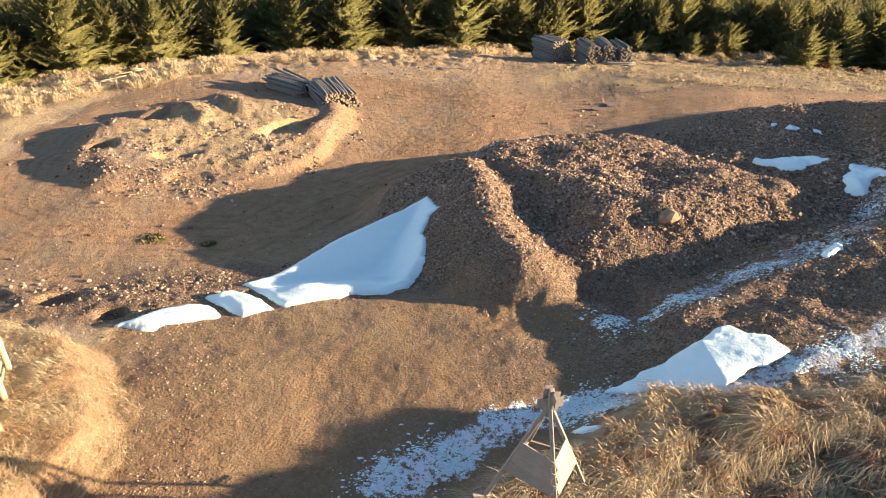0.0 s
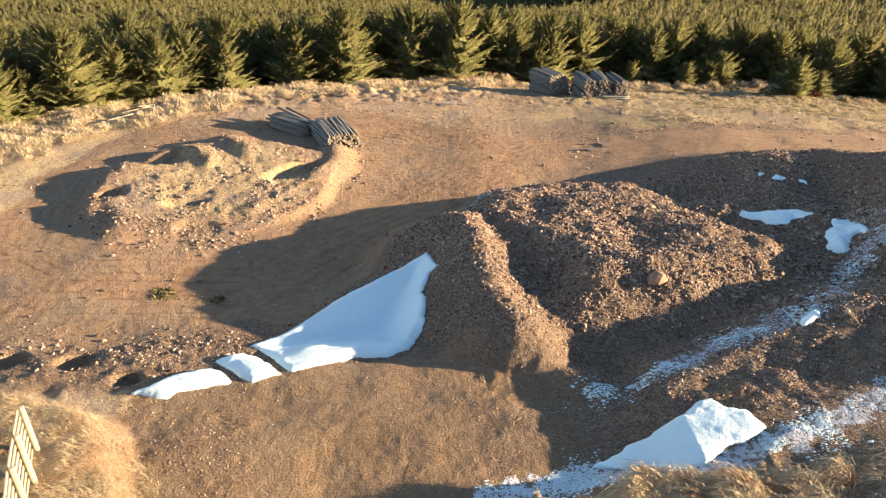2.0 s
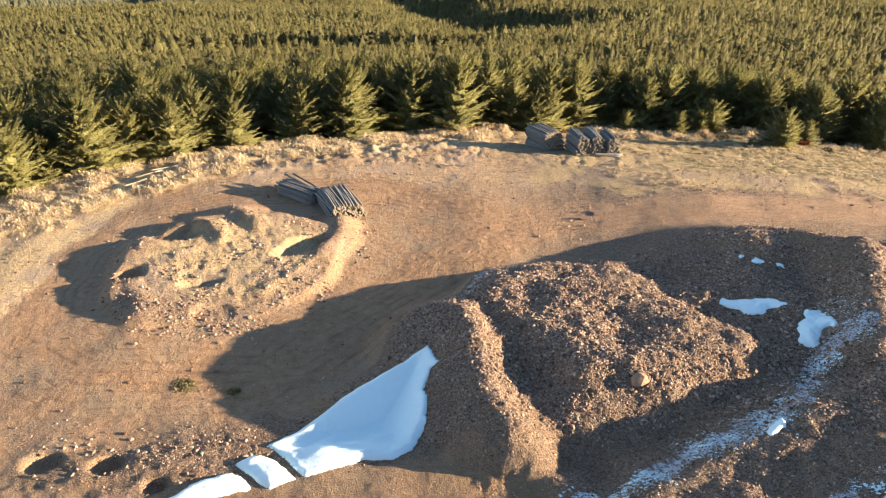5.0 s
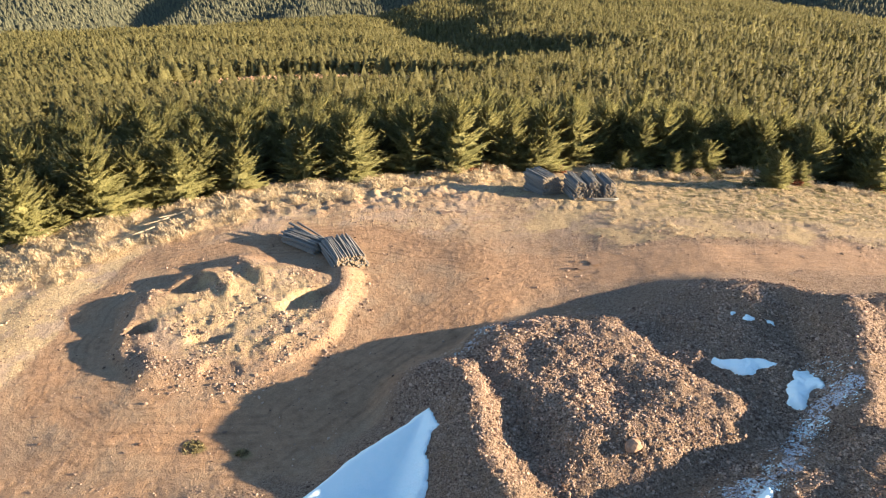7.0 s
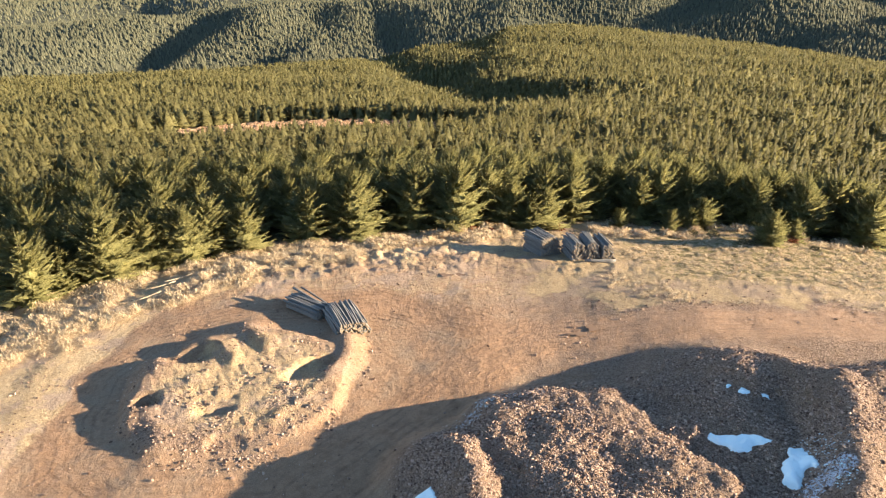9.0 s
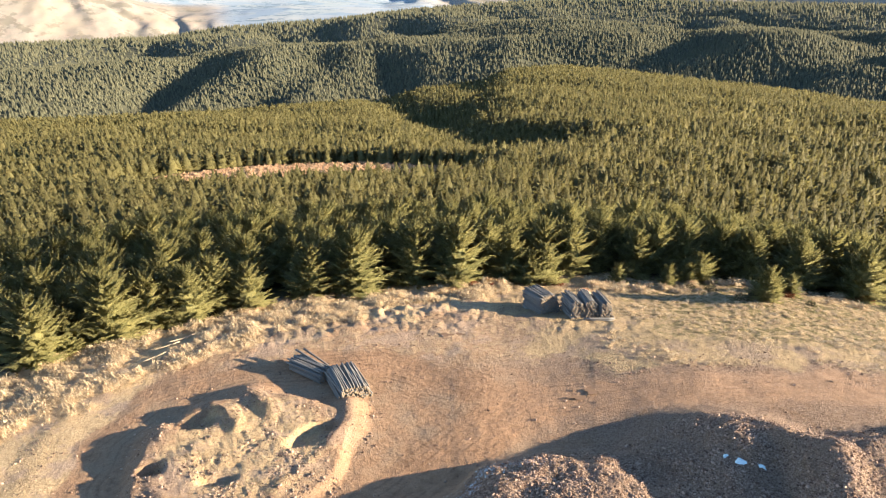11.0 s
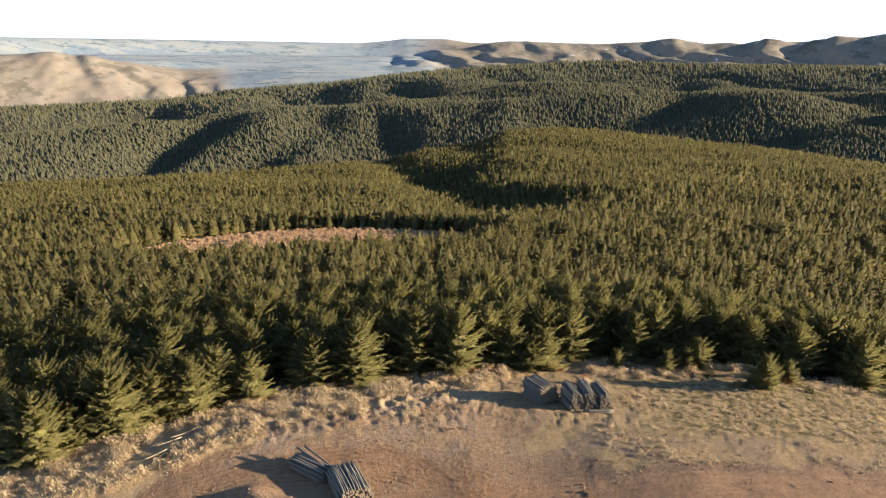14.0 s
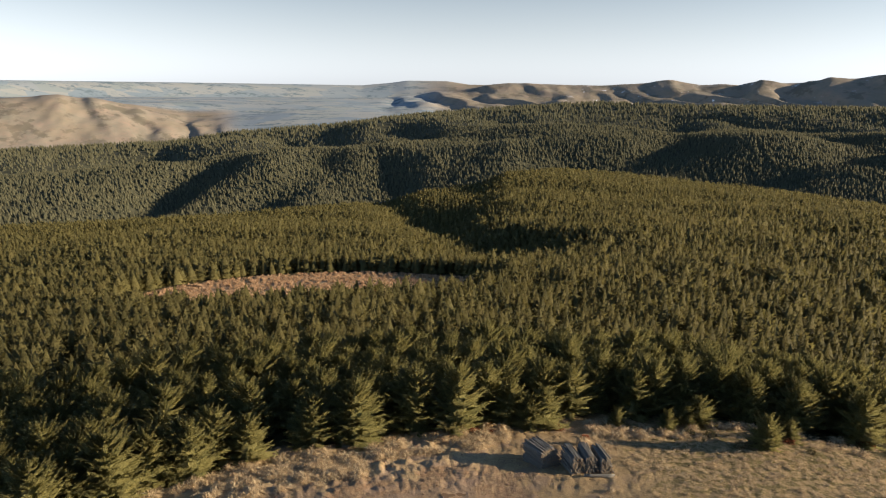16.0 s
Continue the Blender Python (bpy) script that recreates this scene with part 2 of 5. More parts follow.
GROUND = ground_material()
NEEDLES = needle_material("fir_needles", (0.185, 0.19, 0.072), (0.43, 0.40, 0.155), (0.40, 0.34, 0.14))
# darker copy of fir_needles: shade between the sprays is put into the colour
NEEDLES_HILL_SHADED = needle_material("hill_needles_shaded", (0.105, 0.103, 0.038), (0.275, 0.248, 0.092), (0.262, 0.215, 0.084), 1.2)
# distant woods: aerial haze mixed into the needles as a greyer, bluer colour
NEEDLES_HAZED = needle_material("hazed_needles", (0.138, 0.148, 0.092), (0.215, 0.212, 0.128), (0.208, 0.192, 0.12), 0.6)
BARK = plain_material("bark", (0.06, 0.045, 0.03), (0.14, 0.10, 0.07), 9)
ROCK = plain_material("rubble", (0.11, 0.067, 0.046), (0.47, 0.34, 0.245), 3, 0.9, 0.0, 0.8)
SNOW = snow_material()
STRAW = straw_material("tussock_straw", 0.95, 0.88)
PALE_STRAW = straw_material("pale_tussock_straw", 0.12, 0.96, 1.12)
MIXED_STRAW = straw_material("mixed_tussock_straw", 0.7, 0.85)
RUSTY = plain_material("dead_bracken", (0.34, 0.20, 0.105), (0.64, 0.45, 0.27), 0.5, 0.85, 0, 0.6)
LOG_BARK = wood_material("weathered_log", (0.11, 0.105, 0.095), (0.32, 0.31, 0.275))
LOG_END = plain_material("log_end", (0.16, 0.12, 0.08), (0.42, 0.33, 0.22), 5)
GREY_WOOD = wood_material("grey_wood", (0.20, 0.17, 0.14), (0.46, 0.41, 0.34))
PALE_WOOD = wood_material("pale_wood", (0.34, 0.27, 0.17), (0.57, 0.47, 0.32))

# ---- lay of the land ----


def lattice(ix, iy, seed):
    n = (ix.astype(np.int64) * 374761393 + iy.astype(np.int64) * 668265263 + seed * 974711) & 0x7FFFFFFF
    n = ((n ^ (n >> 13)) * 1274126177) & 0x7FFFFFFF
    return ((n ^ (n >> 16)) & 0xFFFF) / 65535.0


def vnoise(x, y, seed=0):
    """Value noise, -1 to 1."""
    ix, iy = np.floor(x), np.floor(y)
    fx, fy = x - ix, y - iy
    fx, fy = fx * fx * (3 - 2 * fx), fy * fy * (3 - 2 * fy)
    a, b = lattice(ix, iy, seed), lattice(ix + 1, iy, seed)
    c, d = lattice(ix, iy + 1, seed), lattice(ix + 1, iy + 1, seed)
    return 2 * ((a + (b - a) * fx) * (1 - fy) + (c + (d - c) * fx) * fy) - 1


def fbm(x, y, size, octaves=4, seed=0, gain=0.5):
    out, amp, f = 0.0, 1.0, 1.0 / size
    for k in range(octaves):
        out = out + amp * vnoise(x * f + 17.3 * k, y * f - 9.1 * k, seed + k)
        amp, f = amp * gain, f * 2.03
    return out


def smooth(v, lo, hi):
    t = np.clip((v - lo) / (hi - lo), 0, 1)
    return t * t * (3 - 2 * t)


def smax(a, b, k):
    h = np.clip(0.5 + 0.5 * (a - b) / k, 0, 1)
    return b + (a - b) * h + k * h * (1 - h)


def smin(a, b, k):
    return -smax(-a, -b, k)


def crest(x, y, line, slope, flat=0.25):
    """A heap along a line of (x, y, top): falls off at the slope on both sides, rounded over the flat width."""
    best = np.full(np.shape(x), -1e3)
    for (x0, y0, z0), (x1, y1, z1) in zip(line, line[1:]):
        dx, dy = x1 - x0, y1 - y0
        t = np.clip(((x - x0) * dx + (y - y0) * dy) / (dx * dx + dy * dy), 0, 1)
        d = np.hypot(x - x0 - t * dx, y - y0 - t * dy)
        best = np.maximum(best, z0 + t * (z1 - z0) - slope * (np.sqrt(d * d + flat * flat) - flat))
    return best


def away(x, y, line):
    """Distance from a line of (x, y)."""
    return -crest(x, y, [(p[0], p[1], 0) for p in line], 1.0, 0.0)


def blob(x, y, cx, cy, rx, ry, turn=0.0):
    """1 in the middle of an oval, 0 at its edge and outside."""
    c, s = math.cos(radians(turn)), math.sin(radians(turn))
    u, v = ((x - cx) * c + (y - cy) * s) / rx, (-(x - cx) * s + (y - cy) * c) / ry
    return smooth(1 - np.hypot(u, v), 0, 0.6)


BIG_DRIFT = [(-7.65, 22.85), (-5.8, 24.65), (-3.95, 26.4), (-1.85, 28.2), (-0.3, 29.3), (-0.05, 28.75), (0.3, 27.5), (-0.1, 27.3), (-0.4, 26.05), (-0.15, 24.4), (-0.3, 23.45), (-0.75, 22.3), (-1.6, 21.5), (-3.2, 21.55), (-4.5, 20.7), (-5.55, 20.55), (-6.05, 21.1), (-6.8, 22.1)]


def in_polygon(x, y, poly):
    inside = np.zeros(np.shape(x), bool)
    for (x0, y0), (x1, y1) in zip(poly, poly[1:] + poly[:1]):
        hit = ((y0 > y) != (y1 > y)) & (x < (x1 - x0) * (y - y0) / (y1 - y0 + 1e-9) + x0)
        inside ^= hit
    return inside


TREELINE = [(-60, 44), (-40, 59), (-27.5, 67), (-20, 74), (-6, 78.5), (6, 81), (17, 86), (32, 86), (47, 83.5), (57, 80), (90, 66)]


def edge_of_wood(x):
    return np.interp(x, [p[0] for p in TREELINE], [p[1] for p in TREELINE])


# ridges far off: (degrees from straight on, rise per metre of distance from the final eye)
EYE_TOP, CANOPY = 40.8, 8.6
HILL = [(-34, -0.177), (-26, -0.183), (-18, -0.183), (-8.7, -0.1735), (-4.4, -0.160), (3.3, -0.142), (5.7, -0.124), (9.5, -0.117), (13, -0.118), (19.5, -0.126), (28, -0.134), (34, -0.142)]
SPUR = [(-33, -0.113), (-22, -0.104), (-14, -0.089), (-8.6, -0.084), (-3, -0.080), (3.7, -0.079), (10, -0.065), (19, -0.059), (33, -0.047)]
BACK = [(-33, -0.082), (-22, -0.0774), (-16.7, -0.065), (-8.5, -0.0544), (-4, -0.0436), (0.8, -0.035), (10, -0.0227), (13, -0.0205), (19, -0.0228), (33, -0.0214)]
DOWNS = [(-60, -0.03), (-32.6, -0.0187), (-29, -0.016), (-25.5, -0.0245), (-23, -0.036), (-20.4, -0.047), (-17, -0.046), (-12, -0.040)]
RANGE = [(-14, -0.0185), (-8, -0.0185), (-4, -0.0175), (0, -0.0095), (3.6, -0.0002), (5.5, 0.0049), (8.2, 0.0037), (12.8, 0.0028), (15.8, 0.0055), (18.4, 0.0096), (20.5, 0.0039), (23.3, 0.0042), (24.8, 0.0066), (28.6, 0.0084), (29.2, 0.0126), (31.3, 0.0134), (33, 0.0168), (60, 0.01)]
PEAK = [(-33, 0.0014), (-21, 0.0006), (-13, -0.0003), (-6.6, -0.0012), (-4.3, 0.0026), (-2.9, 0.006), (0.4, 0.0057), (2.2, 0.0012), (6, 0.0)]


def along(table, a):
    return np.interp(a, [p[0] for p in table], [p[1] for p in table])


def zone(r):
    """Distance on an even scale: the wooded hill ends at 430, the spur at 980, the last wood at 1900, the range at 4000."""
    return np.interp(r, [0, 150, 960, 1500, 2500, 4200, 4980], [0, 150, 430, 980, 1900, 4000, 4900])


def spurs(u, v, size, seed):
    """Uneven spurs with long backs to the east and short steep flanks to the west, 0 to 1."""
    f = np.mod((u + 0.55 * size * fbm(u, v, size * 1.6, 3, seed)) / size, 1.0)
    back = smooth(np.where(f < 0.74, 1 - f / 0.74, (f - 0.74) / 0.26), 0.0, 1.0)
    return back * (0.6 + 0.55 * fbm(u, v, size * 2.2, 2, seed + 5))


def far_land(x, y):
    reach = np.hypot(x, y) + 1e-6
    r = zone(reach)
    a = np.degrees(np.arctan2(x, y))
    one = np.ones_like(r)
    wob = fbm(x, y, 160, 3, 40)
    r1 = np.interp(a, [-34, -18, 0, 10, 34], [860, 900, 960, 1010, 960])
    z1 = EYE_TOP + along(HILL, a) * r1 - CANOPY
    r2, r3 = 1500 * one, 2500 * one
    z2 = EYE_TOP + along(SPUR, a) * r2 - CANOPY
    z3 = EYE_TOP + along(BACK, a) * r3 - CANOPY
    low = np.interp(a, [-34, -16, 0, 10, 24, 34], [-49, -49, -48, -43, -37, -35])
    side = np.interp(a, [-34, -16, 0, 10, 24, 34], [-90, -86, -87, -74, -62, -57])
    r4, z4 = 2850 * one, EYE_TOP - np.interp(a, [-20, -8, 4, 12], [0.088, 0.062, 0.05, 0.04]) * 2850
    z5 = EYE_TOP + along(DOWNS, a) * 3400
    z6 = EYE_TOP + (-0.026 + (np.minimum(along(RANGE, a) - 0.012, -0.024) + 0.026) * smooth(a, -10, -2)) * 3800
    z7 = EYE_TOP + along(RANGE, a) * 4200
    z8 = EYE_TOP + np.minimum(along(RANGE, a) - 0.006, -0.010) * 4450
    z9 = EYE_TOP + along(PEAK, a) * 4800
    rs = [0 * one, 74 * one, 150 * one, 300 * one, 570 * one, r1, r1 * 1.25, r2, 1850 * one, r3, r4, 3400 * one, 3800 * one, 4200 * one, 4450 * one, 4800 * one, 6000 * one]
    zs = [2 * one, -3.2 * one, np.interp(a, [-34, 0, 34], [-17, -18.5, -18]), low, side, z1, np.minimum(z1, z2) - 45, z2, np.minimum(z2, z3) - 30, z3, z4, z5, z6, z7, z8, z9, z9]
    z = np.array(zs[0])
    for k in range(len(rs) - 1):
        t = np.clip((reach - rs[k]) / (rs[k + 1] - rs[k]), 0, 1)
        if k > 4:
            t = t * t * (3 - 2 * t)
        z = np.where(reach >= rs[k], zs[k] + t * (zs[k + 1] - zs[k]), z)
    # spurs and gullies
    u = x * 0.9 + y * 0.25
    folds = np.abs(fbm(u, y * 0.35, 400, 3, 60)) * 2 - 0.7
    z = z + folds * 26 * smooth(r, 520, 800) * (1 - smooth(r, 1500, 1880)) * (1 - 0.85 * smooth(np.abs(r - 980), 130, 0))
    z = z + 7 * wob * smooth(r, 480, 700) * (1 - smooth(r, 1500, 1900))
    z = z + 5.0 * fbm(x, y, 110, 3, 44) * smooth(reach, 150, 350) * (1 - smooth(reach, 780, 880)) * (1 - blob(x, y, -66, 300, 190, 120))
    z = z + (spurs(x + 0.35 * y, y, 270, 70) * 36 + 7 * fbm(x, y * 0.6, 110, 3, 71) - 14) * smooth(r, 2750, 3300) * (1 - 0.7 * smooth(r, 3900, 4010)) * (1 - smooth(r, 4100, 4300)) * smooth(a, -7, 2)
    z = z + (spurs(x + 0.5 * y, y, 210, 72) * 19 + 6 * fbm(x, y * 0.6, 90, 3, 73) - 9) * smooth(r, 2300, 2650) * (1 - 0.8 * smooth(r, 2950, 3110)) * (1 - smooth(r, 3150, 3400)) * (1 - smooth(a, -22, -13))
    for az0, r0, az1, r1g, deep, wide in ((-34, 600, -18.5, 960, 34, 75), (-17, 660, -10, 900, 26, 60), (9, 700, 19, 930, 36, 85), (5, 1220, 11, 1450, 34, 80), (24, 760, 33, 1000, 34, 80)):
        r0, r1g = (float(np.interp(v, [430, 980, 1900], [960, 1500, 2500])) for v in (r0, r1g))
        line = [(r0 * math.sin(radians(az0)), r0 * math.cos(radians(az0))), (r1g * math.sin(radians(az1)), r1g * math.cos(radians(az1)))]
        z = z - deep * np.exp(-((away(x, y, line) / wide) ** 2))
    # the dark gully between the two halves of the wood
    d = away(x, y, [(45, 380), (2, 580), (-38, 760), (-85, 960)])
    return z - 10 * np.exp(-((d / 34) ** 2))


GLADE = (-56, 278, 88, 64, 0)      # x, y, half length, half depth, turn
BERM = [(-29.6, 35), (-30.7, 39.9), (-32, 46), (-30.3, 51), (-27.3, 56.8), (-21.5, 60.8), (-14, 62.5)]
PLATEAU = [(2.9, 33.6), (4.2, 36.7), (8.2, 38.0), (11.2, 38.0), (13.4, 35.6), (13.4, 33.2), (14.2, 31.3), (16.4, 29.4), (16.6, 27.6), (14, 26.9), (10.6, 25.7), (7.6, 25.6), (6.2, 28.6), (4.4, 31.6)]


def rise_east(x, y):
    return 1.3 * smooth(x, 7, 24) * smooth(y, 72, 52) + 0.9 * smooth(x, 28, 40) * smooth(y, 66, 74) - 0.55 * smooth(-x, -5, 4) * smooth(y, 34, 41) * smooth(y, 62, 53)


def near_land(x, y):
    """The quarry on its hill, without small lumps."""
    r = np.hypot(x, y)
    q = r - 6 * np.clip(x / 40, -1.5, 1.2)
    floor = 0.12 - 0.0046 * np.maximum(0, q - 50) ** 2 * (q < 76) - (q >= 76) * (3.11 + 0.19 * (q - 76)) - 0.6 * smooth(-x, 16, 26) * smooth(y, 60, 40)
    floor = floor + rise_east(x, y)
    floor = floor + 0.06 * np.exp(-((away(x, y, BERM) / 0.9) ** 2))
    # hill in front, with the trig beacon on top
    top = 3.0 + 0.02 * (18 - y) + 0.07 * np.clip(x + 3, 0, 8)
    knoll = away(x, y, [(2.6, 5), (3.2, 9.0), (6.6, 11.6), (9.5, 11.4), (11.5, 13.5)])
    bank = 3.40 - 0.215 * (y - 14.3) + 0.062 * np.clip(x + 2, -16, 5) + 0.06 * fbm(x, y, 3.0, 2, 5)
    hill = smin(top, bank, 0.4)
    hill = smax(hill, 4.8 - 0.9 * np.maximum(0, knoll - 1.5), 0.4)
    hill = smax(hill, 3.9 + 0.05 * (14 - y) - 1.2 * np.maximum(0, away(x, y, [(-13, 6), (-10.7, 12.0), (-12.3, 14.4), (-15, 15)]) - 2.0), 0.2)
    hill = hill - 0.08 * np.maximum(0, -y) - 0.05 * np.maximum(0, -x - 18)
    hill = hill - 0.30 * blob(x, y, -2.4, 24.1, 4.5, 2.1, 35) - 0.22 * blob(x, y, -5.9, 23.4, 1.9, 1.1, 40) + 0.24 * blob(x, y, -3.9, 22.2, 2.3, 1.0, 12)
    z = smax(floor, hill, 0.5)
    z = z - 0.55 * blob(x, y, -17.8, 22.1, 1.1, 0.9) - 0.5 * blob(x, y, -14.7, 21.8, 0.9, 0.8) - 0.4 * blob(x, y, -11.8, 20.2, 0.7, 0.6)
    # spoil heaps
    heaps = crest(x, y, [(1.7, 31.6, 3.3), (2.2, 28.5, 3.52), (2.85, 24.3, 3.72), (3.7, 21.8, 3.58), (4.9, 19.8, 2.95), (6.4, 18.0, 3.5)], 0.62, 0.5)
    heaps = smax(heaps, crest(x, y, [(16.5, 33, 3.35), (19.0, 31.6, 3.75), (19.8, 28.8, 4.0), (20.6, 31.0, 4.0), (20.6, 36.6, 3.9), (22.5, 38.2, 4.3)], 0.45, 2.2), 0.3)
    inside = in_polygon(x, y, PLATEAU)
    verge = away(x, y, PLATEAU + PLATEAU[:1]) * np.where(inside, -1, 1)
    flat = 3.62 + 0.05 * (x - 10) - 0.10 * (y - 31) - 0.06 * np.maximum(0, y - 34.5)
    fall = 0.66 - 0.26 * smooth(y, 35.5, 38) * smooth(x, 1.5, 4) - 0.20 * smooth(y, 28, 25) - 0.26 * smooth(y, 26, 29) * smooth(7.8 - x, 0, 2.0) * smooth(33 - y, 0, 2)
    heaps = smax(heaps, smin(flat, flat - 0.10 - fall * verge, 0.35), 0.6)
    heaps = smax(heaps, crest(x, y, [(-7.9, 22.3, 0.72), (-5.9, 24.1, 1.2), (-3.8, 25.95, 1.66), (0.2, 29.5, 2.2)], 0.6, 0.25), 0.2)
    rim = crest(x, y, [(22.3, 26.5, 5.5), (25.1, 32.0, 5.6), (26.4, 36.5, 5.65), (24.4, 38.8, 4.9), (22.0, 40.2, 3.9), (19.0, 41.4, 2.4), (15.5, 42.0, 1.1)], 0.76, 0.8)
    bench = crest(x, y, [(17, 6, 5.7), (18.5, 12, 6.0), (20.3, 17, 6.62), (21.8, 22, 5.95), (22.4, 26.5, 5.3)], 0.36, 0.3) - 0.5 * np.maximum(0, y - 0.36 * x - 16.3)
    bench = smax(bench, 3.98 + 0.145 * np.clip(x - 7, 0, 10) + 0.1 * (17 - y) - 0.30 * np.maximum(0, y - 0.45 * x - 14.4) - 0.30 * np.maximum(0, 8.2 - x), 0.25)
    rim = smax(rim, bench, 0.3)
    east = 4.9 - 0.62 * np.maximum(0, away(x, y, [(22, 18), (27, 27), (30, 36), (40, 38), (60, 34), (60, 20), (30, 18)]) - 1.5)
    east = np.where((x > 24) & (y < 36) & (y > 15), np.maximum(east, 4.85), east) - 0.05 * np.maximum(0, x - 45)
    z = smax(z, smax(heaps, smax(rim, east, 0.6), 0.35), 0.3)
    # the low island of spoil in the turning loop
    isle = 0.2 - 0.8 * np.maximum(0, away(x, y, [(-19.2, 37.6), (-20.2, 42.5), (-18.2, 46.3), (-13.5, 47.3), (-9.2, 45.5), (-9.6, 40), (-12.2, 36.6), (-17.3, 36), (-19.2, 37.6)]) - 2.1)
    isle = np.where(np.hypot((x + 14.8) / 6.5, (y - 41.6) / 6.5) < 1, np.maximum(isle, 0.15), isle)
    isle = smax(isle, crest(x, y, [(-7.6, 48.2, 0.45), (-7.4, 45.6, 0.45), (-8.6, 42, 0.25), (-11.5, 37.5, 0.4)], 0.6, 0.4), 0.2)
    isle = smax(isle, crest(x, y, [(-21.9, 44.5, 0.1), (-21.2, 41, 0.05), (-19.8, 37.4, 0.35), (-18.2, 35, 0.65), (-14.5, 35.2, 0.5)], 0.55, 0.5), 0.2)
    isle = smax(isle, crest(x, y, [(-16.2, 49.6, 0.45), (-14.0, 47.2, 0.65)], 0.45, 0.3), 0.15)
    isle = smax(isle, crest(x, y, [(-19.0, 47.4, 0.35), (-17.4, 46.6, 0.65), (-16.2, 45.0, 0.6)], 0.5, 0.2), 0.15)
    isle = isle - 0.9 * blob(x, y, -21.0, 39.7, 1.3, 1.0) - 0.8 * blob(x, y, -19.6, 45.6, 2.8, 1.3, 15) - 0.9 * blob(x, y, -9.8, 44.0, 2.9, 1.3, 42) - 1.0 * blob(x, y, -13.9, 34.9, 1.5, 1.2) - 0.4 * blob(x, y, -15.8, 38.6, 1.8, 0.8, 15)
    z = smax(z, isle, 0.22)
    return z


def loam(x, y):
    """1 on the smooth sandy bank below the drift."""
    return smooth(2.6 - x, 0, 1.5) * smooth(22.3 + 0.25 * (x + 2) - y, 0, 1.5)


def land(x, y):
    """Height of the ground, in metres."""
    x, y = np.asarray(x, float), np.asarray(y, float)
    r = np.hypot(x, y)
    n = near_land(x, y)
    heap = smooth(n - rise_east(x, y), 0.3, 1.4) * smooth(y, 17, 22) * smooth(-y, -49, -45)
    isle = blob(x, y, -14.8, 41.8, 10.5, 10.5)
    heap = heap * (1 - loam(x, y))
    heap = np.maximum(heap, 0.12 * isle)
    drift = smooth(away(x, y, [(-7.9, 22.3), (0.3, 29.6)]), 1.0, 2.5)
    n = n + ((0.05 + 0.14 * heap) * fbm(x, y, 2.6, 3, 1) + (0.015 + 0.055 * heap) * fbm(x, y, 0.8, 3, 2) + (0.012 + 0.03 * heap) * fbm(x, y, 0.28, 2, 7)) * (0.3 + 0.7 * drift)
    n = n + 0.045 * isle * fbm(x, y, 0.5, 4, 8, 0.65) + 0.06 * isle * (0.4 - np.abs(fbm(x, y, 1.5, 4, 6, 0.65)))
    ledge = smooth(x, 6.5, 8.5) * smooth(y - 0.28 * x, 12.4, 13.6) * smooth(0.45 * x + 14.2 - y, 0, 1) * (r < 40)
    n = n + ledge * (0.10 * fbm(x, y, 1.1, 3, 4) + 0.05 * fbm(x, y, 0.45, 3, 9))
    tuft = smooth(r, 58, 68) + smooth(-y, -14.6, -13.2) * smooth(x, 3, 6) + smooth(-y, -17.5, -14) * smooth(-x, 8, 10)
    n = n + (0.16 + 0.16 * smooth(y, 13.6, 12.4) - 0.02 * smooth(x, 14, 22) * smooth(r, 50, 58) + 0.20 * smooth(r, 58, 66) * smooth(-x, -8, 2)) * tuft * np.abs(fbm(x, y, 1.7, 4, 3, 0.65))
    w = smooth(r, 84, 150)
    return n * (1 - w) + far_land(x, y) * w


def part(name, data, material, parent=None, label=""):
    ob = new(name, data)
    if material is not None and not data.materials:
        data.materials.append(material)
    if parent is not None:
        ob.parent = parent
    return tagged(ob, label)


def mesh(name, verts, faces, shade=False):
    """faces: an array of rows of three or four corners."""
    me = bpy.data.meshes.new(name)
    verts, faces = np.asarray(verts, np.float32), np.asarray(faces, np.int32)
    n, k = faces.shape
    me.vertices.add(len(verts))
    me.vertices.foreach_set("co", verts.ravel())
    me.loops.add(n * k)
    me.loops.foreach_set("vertex_index", faces.ravel())
    me.polygons.add(n)
    me.polygons.foreach_set("loop_start", np.arange(0, n * k, k, dtype=np.int32))
    me.polygons.foreach_set("use_smooth", np.full(n, shade))
    me.update(calc_edges=True)
    return me


def sheet_faces(rows, cols):
    i = (np.arange(rows - 1)[:, None] * cols + np.arange(cols - 1)[None, :]).ravel()
    return np.stack([i, i + 1, i + cols + 1, i + cols], 1)


# lines and zones of the ground's cover
ROAD = [(60, 50.5), (25, 49.6), (8.5, 49), (3, 44), (-3, 37), (-8, 31)]
LOOP = [(3, 51), (-6, 56), (-18.6, 54.5), (-25, 50.5), (-27.5, 44.3), (-27, 38.4), (-24.7, 32.5), (-19, 28.8), (-10, 29)]
GULLY_SNOW = [(5.6, 18.1), (7.5, 18.8), (10.0, 19.7), (12.7, 21.2), (15.3, 22.0), (18.8, 25.9), (20.5, 27.3), (22.0, 28.4)]
FRONT_SNOW = [(-1.2, 11.1), (0.4, 12.1), (2.2, 13.3), (3.9, 13.9), (5.0, 13.9), (8.4, 13.9), (10.0, 14.4), (11.4, 14.7), (13.5, 15.7), (17, 17.6)]



